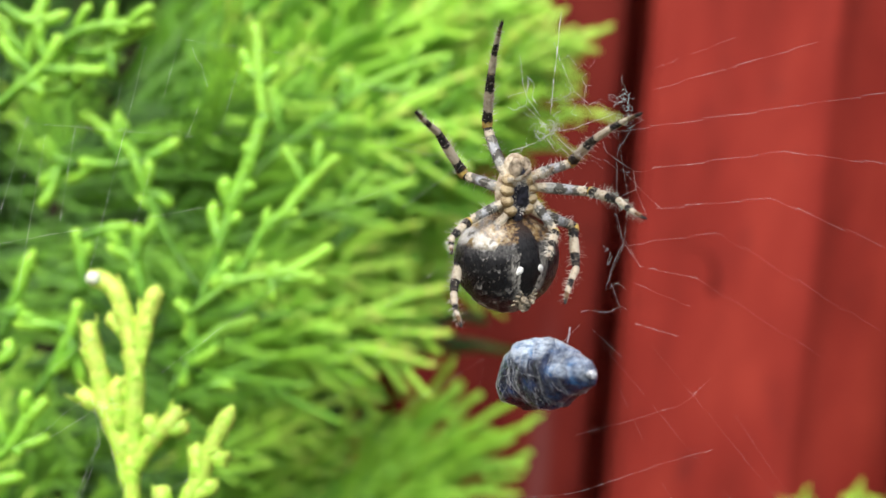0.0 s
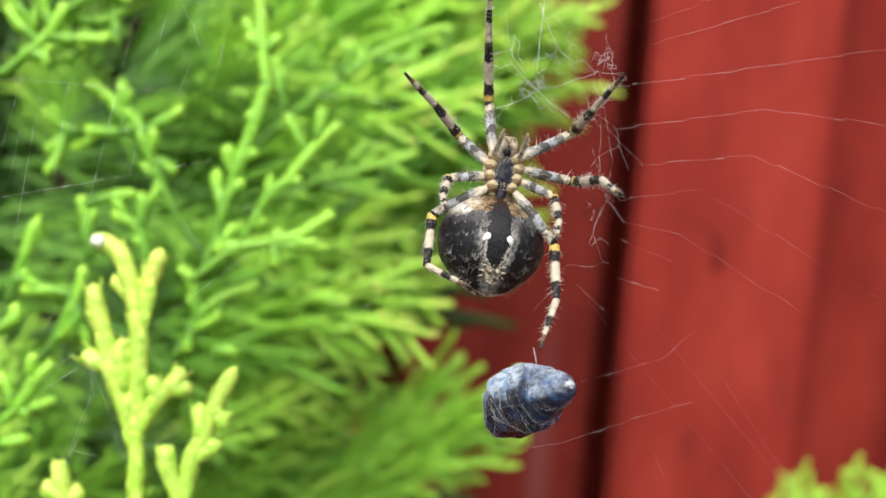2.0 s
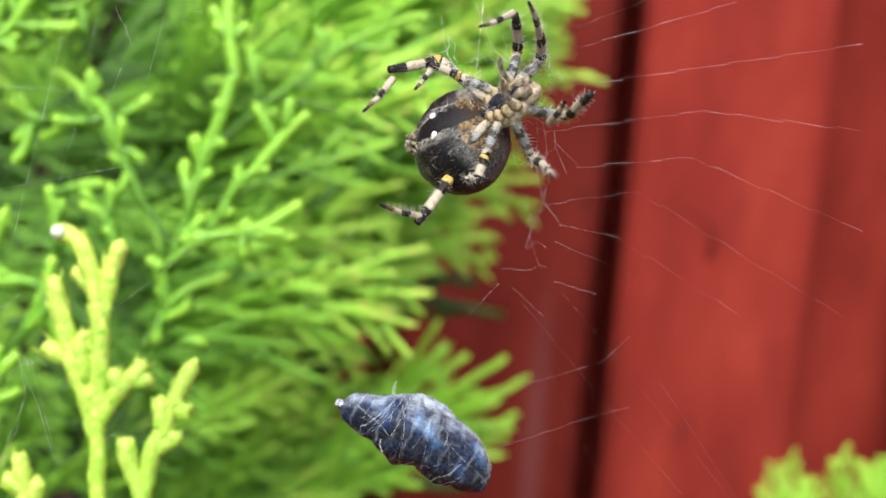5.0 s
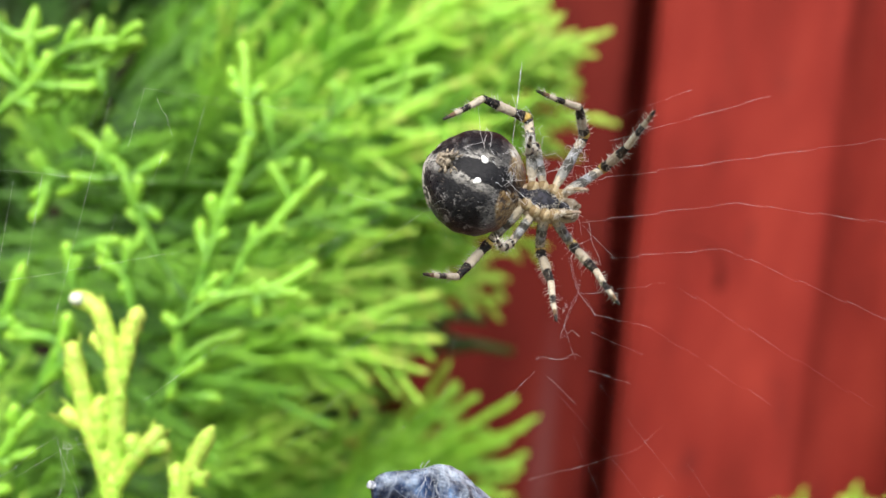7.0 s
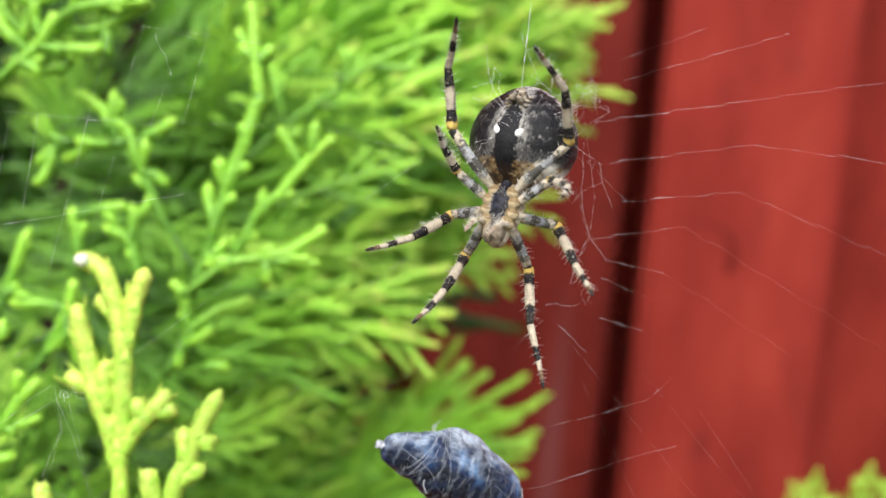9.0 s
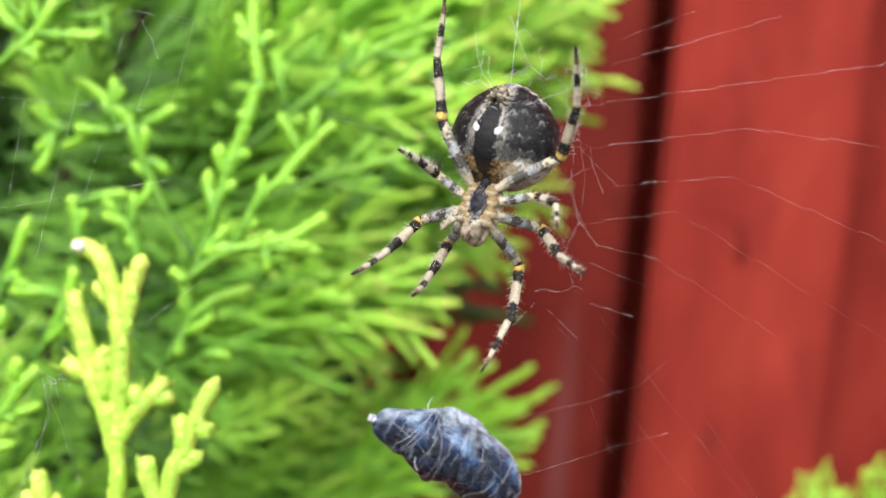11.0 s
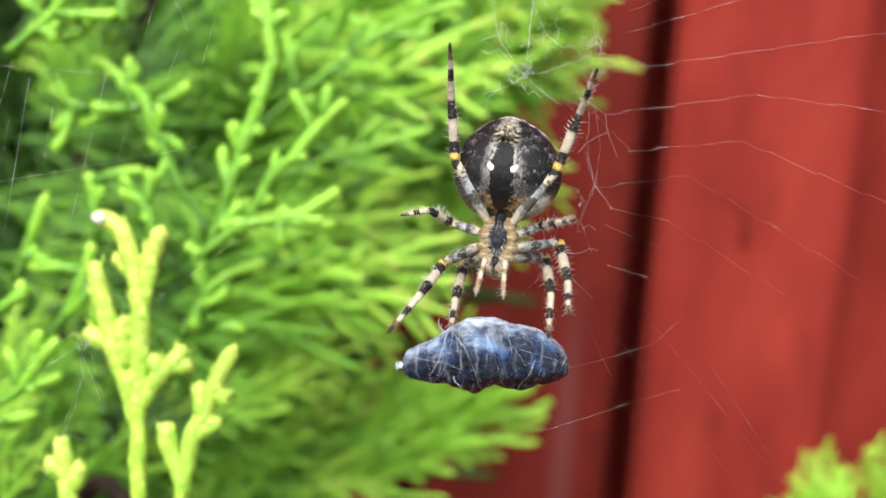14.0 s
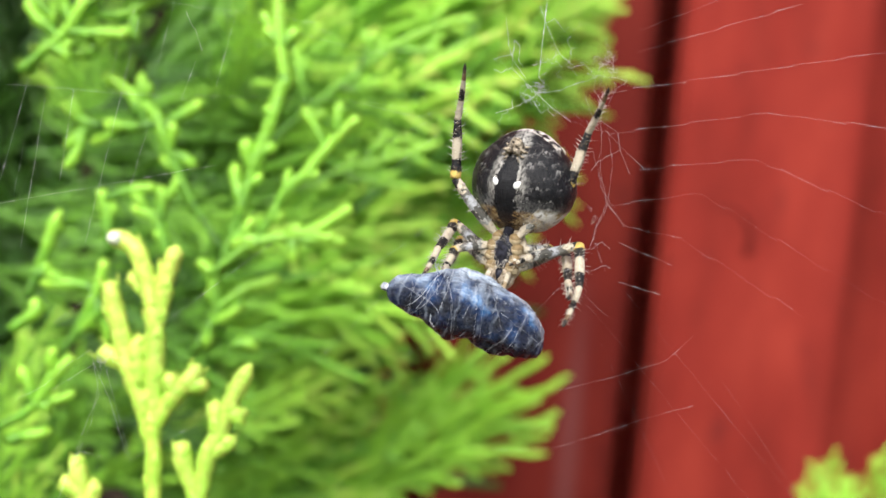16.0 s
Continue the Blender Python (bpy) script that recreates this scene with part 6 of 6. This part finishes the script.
    step_leg("R1", (
        (0, -0.24, 7.73, -5.54, -1.45, 13, -2.72, -2.22, 17.93, 0.44),
        (0.5, -0.9, 8.15, -5.28, -1.42, 13.73, -2.86, -2.03, 18.53, 0.51),
        (1, -1.43, 8.2, -5.24, -2.52, 13.73, -2.91, -3.71, 18.48, 0.38),
        (1.5, -1.84, 7.96, -5.39, -3.44, 13.48, -3.33, -4.92, 18.46, -0.54),
        (2, -1.83, 9.65, -3.45, -3.1, 14.22, 0.38, -4.18, 18.46, 4.34),
        (2.5, -2.21, 9.11, -4.18, -3.59, 13.98, -0.77, -4.91, 18.14, 3.19),
        (3, -2.85, 8.18, -4.97, -3.27, 12.47, -0.65, -4.02, 16.92, 3.14),
        (3.5, -1.6, 6.73, -6.17, -2.92, 10.22, -1.35, -3.77, 12.68, 3.95),
        (4, -6.23, 4.22, -4.41, -3.78, 7.44, 0.16, -2.84, 10.55, 5.08),
        (6.5, -5.97, 5.22, -4.52, -6.37, 8.16, 0.8, -8.16, 9.44, 6.28),
        (7, -6, 7.04, -3.44, -6.63, 7.86, 2.57, -8.5, 8.45, 8.13),
        (7.5, -5.99, 4.4, -4.67, -3.51, 7.81, -0.26, -1.24, 12.1, 3.11),
        (8, -2.81, 4.41, -6.57, -3.87, 7.99, -1.75, -5.62, 10.35, 3.37),
        (8.5, -4.11, 7.33, -5.03, -6.97, 11.1, -1.18, -10.24, 14.77, 2.08),
        (9, -1.52, 6.8, -6.14, -3.78, 11.94, -3.75, -6.34, 17.26, -3.72),
        (11.5, -2.47, 6.27, -6.24, -3.96, 11.48, -3.43, -3.97, 15.61, 0.78),
        (12, -1.74, 4.75, -6.72, -3.11, 9.32, -2.92, -4.05, 13.87, 0.72),
        (12.5, -1.31, 6.16, -6.42, -2.93, 10.65, -2.62, -3.76, 15.54, 0.56),
        (13, -1.94, 3.92, -6.75, -3.69, 9.05, -3.96, -4.54, 13.82, -0.59),
        (13.5, -2.78, 4.53, -6.57, -4.95, 8.96, -2.98, -6.62, 11.65, 2),
        (14, -3.88, 3.44, -6.19, -5.16, 6.79, -1.25, -5.67, 10.68, 3.16),
        (14.5, -2.94, 2.82, -6.45, -5.04, 5.97, -1.67, -6.59, 8.89, 3.22),
        (15, -4.22, 2.42, -5.84, -6.06, 4.82, -0.54, -7.34, 7.81, 4.38),
        (15.5, -4.46, 0.5, -4.75, -7.23, 3.6, -0.3, -9.01, 3.69, 5.33),
        (16, -3.59, 1.64, -5.88, -6.27, 4.06, -0.97, -8.55, 4.75, 4.43),
    ))
    step_leg("R2", (
        (0, -2.3, 3.38, -6.02, -5.53, 7.72, -5.05, -9.23, 10.33, -2.1),
        (0.5, -3.3, 4.8, -5.5, -6.3, 7.91, -2.09, -9.29, 10.51, 1.57),
        (1, -3.75, 4.82, -5.32, -6.86, 7.62, -1.75, -10.4, 9.83, 1.68),
        (1.5, -3.79, 4.09, -5.49, -7.12, 6.86, -2.1, -10.73, 8.86, 1.39),
        (2, -4.1, 6.16, -4.42, -7.16, 7.73, -0.13, -10.64, 9.23, 3.71),
        (2.5, -4.08, 5.48, -4.86, -7.28, 7.29, -0.76, -10.88, 9.03, 2.87),
        (3, -4.52, 4.64, -4.95, -6.49, 6.95, -0.36, -9.1, 9.07, 3.87),
        (3.5, -3.96, 4.69, -5.25, -6.97, 6.68, -1.1, -10.92, 7.36, 2.52),
        (4, -6.73, 3.35, -2.71, -6.01, 7.06, 1.29, -4.44, 10.08, 5.48),
        (6.5, -6.76, 3, -2.67, -7.91, 2.77, 2.7, -7, -1.21, 6.23),
        (7, -7.19, 4.13, 0.2, -7.45, 2.34, 5.4, -6.25, -1.94, 8.47),
        (7.5, -6.33, 2.18, 2.92, -8.54, -0.61, 7.12, -7.44, -4.59, 10.6),
        (8, -4.4, 3.31, -5.27, -6.37, 5.91, -0.85, -8.08, 9.07, 3.19),
        (8.5, -4.87, 3, -4.97, -8.49, 3.75, -0.9, -12.43, 3.4, 2.78),
        (9, -3.46, 2.57, -5.71, -6.89, 6.08, -3.21, -10.2, 8.73, 0.13),
        (11.5, -4.2, 2.93, -5.39, -7.62, 5.37, -1.85, -11.6, 6.74, 1.53),
        (12, -4.59, 3.24, -5.16, -7.16, 6.98, -2.06, -9.79, 11.3, -0.17),
        (12.5, -4.04, 4.05, -5.38, -6.72, 7.28, -1.82, -9.93, 10.4, 1.19),
        (13, -4.57, 1.93, -5.05, -6.48, 6.44, -2.53, -5.78, 11.76, -1.93),
        (13.5, -4.37, 2.44, -5.26, -6.51, 6.59, -2.36, -7.4, 11, 0.62),
        (14, -5.19, 2.03, -4.6, -6.61, 5.61, -0.68, -7.22, 8.53, 3.83),
        (14.5, -4.53, 1.5, -4.95, -6.66, 3.62, -0.35, -8.26, 5.99, 4.23),
        (15, -6.14, 0.27, -2.34, -8.64, 2.89, 1.8, -10.06, 4.39, 6.79),
        (15.5, -6.16, 0.19, -2.2, -8.59, 3.74, 1.23, -8.9, 7.14, 5.41),
        (16, -5.85, 0.85, -3.38, -7.96, 4.13, 0.49, -8.66, 7.16, 4.91),
    ))
    step_leg("R3", (
        (0, -4.37, 0.32, -1.33, -6.8, -0.54, 0.01, -8.01, -1.35, 2.28),
        (0.5, -3.23, 0.56, -2.94, -4.69, 0.06, -0.49, -5.36, -0.93, 1.94),
        (1, -2.85, 0.04, -2.85, -4.41, -0.14, -0.41, -5.14, -0.71, 2.13),
        (1.5, -4.79, 0.84, -0.5, -5.44, -0.54, 1.97, -5.09, -1.08, 4.59),
        (2, -4.9, 1.31, -0.7, -5.47, -0.69, 1.32, -5.18, -2.24, 3.51),
        (2.5, -4.61, 0.65, -1.11, -5.18, -1.46, 0.8, -4.91, -2.59, 3.23),
        (3, -4.18, 1.63, -2.46, -4.73, 0.15, -0.03, -5.62, -2.12, 1.14),
        (3.5, -4.78, 1.65, -1.38, -5.78, -0.04, 0.77, -6.92, -2.24, 1.83),
        (4, -3.13, -0.01, 2.24, -3.62, -2.38, 3.84, -2.51, -4.82, 4.17),
        (6.5, -3.8, -0.24, 1.27, -4.81, -1.06, 3.86, -3.17, 0.75, 5.01),
        (7, -4.33, 0.18, 0.82, -2.67, -0.47, 3.1, -3.28, -0.87, 5.7),
        (7.5, -3.88, 0.11, 1.61, -4.47, -0.4, 4.4, -5.46, -1.97, 6.35),
        (8, -4.27, -0.14, 0.19, -5.15, -2.81, 0.88, -5.67, -3.86, 3.32),
        (8.5, -3.51, -0.73, -1.23, -6.24, -0.99, -0.31, -6.45, 0.01, 2.18),
        (9, -3.83, -0.62, -0.63, -6.17, -0.03, 0.98, -6.73, 1.36, 3.22),
        (11.5, -4.59, 0.93, -1.48, -7.04, 1.34, 0.01, -8.54, 3.23, 1.22),
        (12, -4.84, 1.15, -0.82, -6.76, 1.54, 1.33, -8.69, 2.33, 3.04),
        (12.5, -2.08, 1.25, -3.65, -4.25, 1.08, -1.74, -6.79, 0.44, -2.39),
        (13, -2.35, 0.96, -3.51, -4.67, 0.48, -1.84, -7.14, -0.29, -1.06),
        (13.5, -2.36, 0.82, -3.46, -4.62, 0.29, -1.72, -7.09, -0.32, -0.81),
        (14, -3.35, 0.72, -2.94, -5.06, 0.42, -0.61, -6.92, -0.01, 1.3),
        (14.5, -2.69, 0.61, -3.26, -4.97, 0.29, -1.5, -7.13, -0.01, 0.09),
        (15, -3.3, 0.58, -2.9, -5.52, 1.34, -1.2, -4.65, 3.84, -0.71),
        (15.5, -3.54, 1.81, -3.09, -3.02, 2.68, -0.37, -2.77, 3.48, 2.19),
        (16, -3.2, 1.63, -3.29, -2.5, 2.45, -0.61, -1.42, 3.35, 1.7),
    ))
    step_leg("R4", (
        (0, -4.07, -3.52, -3.46, -6.97, -5.45, 0.67, -8.85, -6.77, 5.67),
        (0.5, -4.09, -0.96, -5.43, -5.4, -5.73, -3.28, -3.67, -10.03, -0.31),
        (1, -4.56, -1.56, -4.83, -4.83, -6.42, -2.48, -2.21, -10.05, 0.71),
        (1.5, -4.92, -3.04, -3.17, -5, -6.85, 0.66, -1.14, -8.74, 4.09),
        (2, -5.65, -1.89, -3.47, -5.71, -6.91, -1.48, -1.77, -8.67, 1.93),
        (2.5, -5.09, -2.82, -3.23, -5.33, -6.75, 0.47, -1.75, -8.67, 4.18),
        (3, -5.09, -3.87, -0.08, -4.47, -7.82, 3.56, -2.05, -10.91, 7.4),
        (3.5, -4.41, -4.36, 0.12, -4.97, -8.98, 2.86, -4.04, -13.2, 6.26),
        (4, -5.04, -1.55, 4.03, -1.94, -3.99, 7.73, 2.8, -4.33, 10.5),
        (6.5, -6.5, -2.14, -0.92, -5.45, -5.18, 3.42, -1.61, -8, 6.16),
        (7, -6.95, -1.3, -0.08, -6.16, -5.88, 2.68, -2.05, -8.62, 5.1),
        (7.5, -4.12, -3.77, 2.63, -3.46, -7, 6.91, 0.79, -9.02, 9.76),
        (8, -5.31, -2.45, -3.38, -7.13, -5.59, 0.63, -6.69, -7.53, 5.75),
        (8.5, -4.97, -3.62, -2.05, -5.83, -7.84, 1.21, -3.64, -10.22, 5.66),
        (9, -4.85, -4.05, -0.58, -4.94, -7.71, 3.39, -3.31, -9.84, 8.19),
        (11.5, -5.86, -2.84, -1.68, -7.95, -6.93, 1.16, -9.19, -11.36, 4.18),
        (12, -5.63, -3.37, -0.26, -7.45, -7.26, 3.01, -9.52, -10.97, 6.5),
        (12.5, -4.7, -4.11, -1.01, -6.51, -8.88, 0.74, -8.79, -12.67, 4.01),
        (13, -4.35, -4.37, -0.8, -5.42, -9.65, -0.46, -7.48, -13, 3.38),
        (13.5, -4.28, -4.42, -0.67, -5.5, -9.68, -0.35, -7.1, -13.73, 3),
        (14, -4.64, -4.21, 0.02, -6.17, -9.35, 0.62, -7.63, -12.97, 4.5),
        (14.5, -4.09, -4.49, -1.02, -5.18, -9.78, -1.08, -7.24, -13.58, 2.32),
        (15, -4.48, -4.21, -1.31, -5.75, -9.45, -1.5, -7.95, -13.53, 1.46),
        (15.5, -4.45, -4.07, -1.88, -5.65, -9.3, -2.49, -8.29, -13.58, -0.25),
        (16, -4.42, -4.11, -1.82, -5.33, -9.42, -2.2, -7.57, -13.63, 0.54),
    ))


motions()
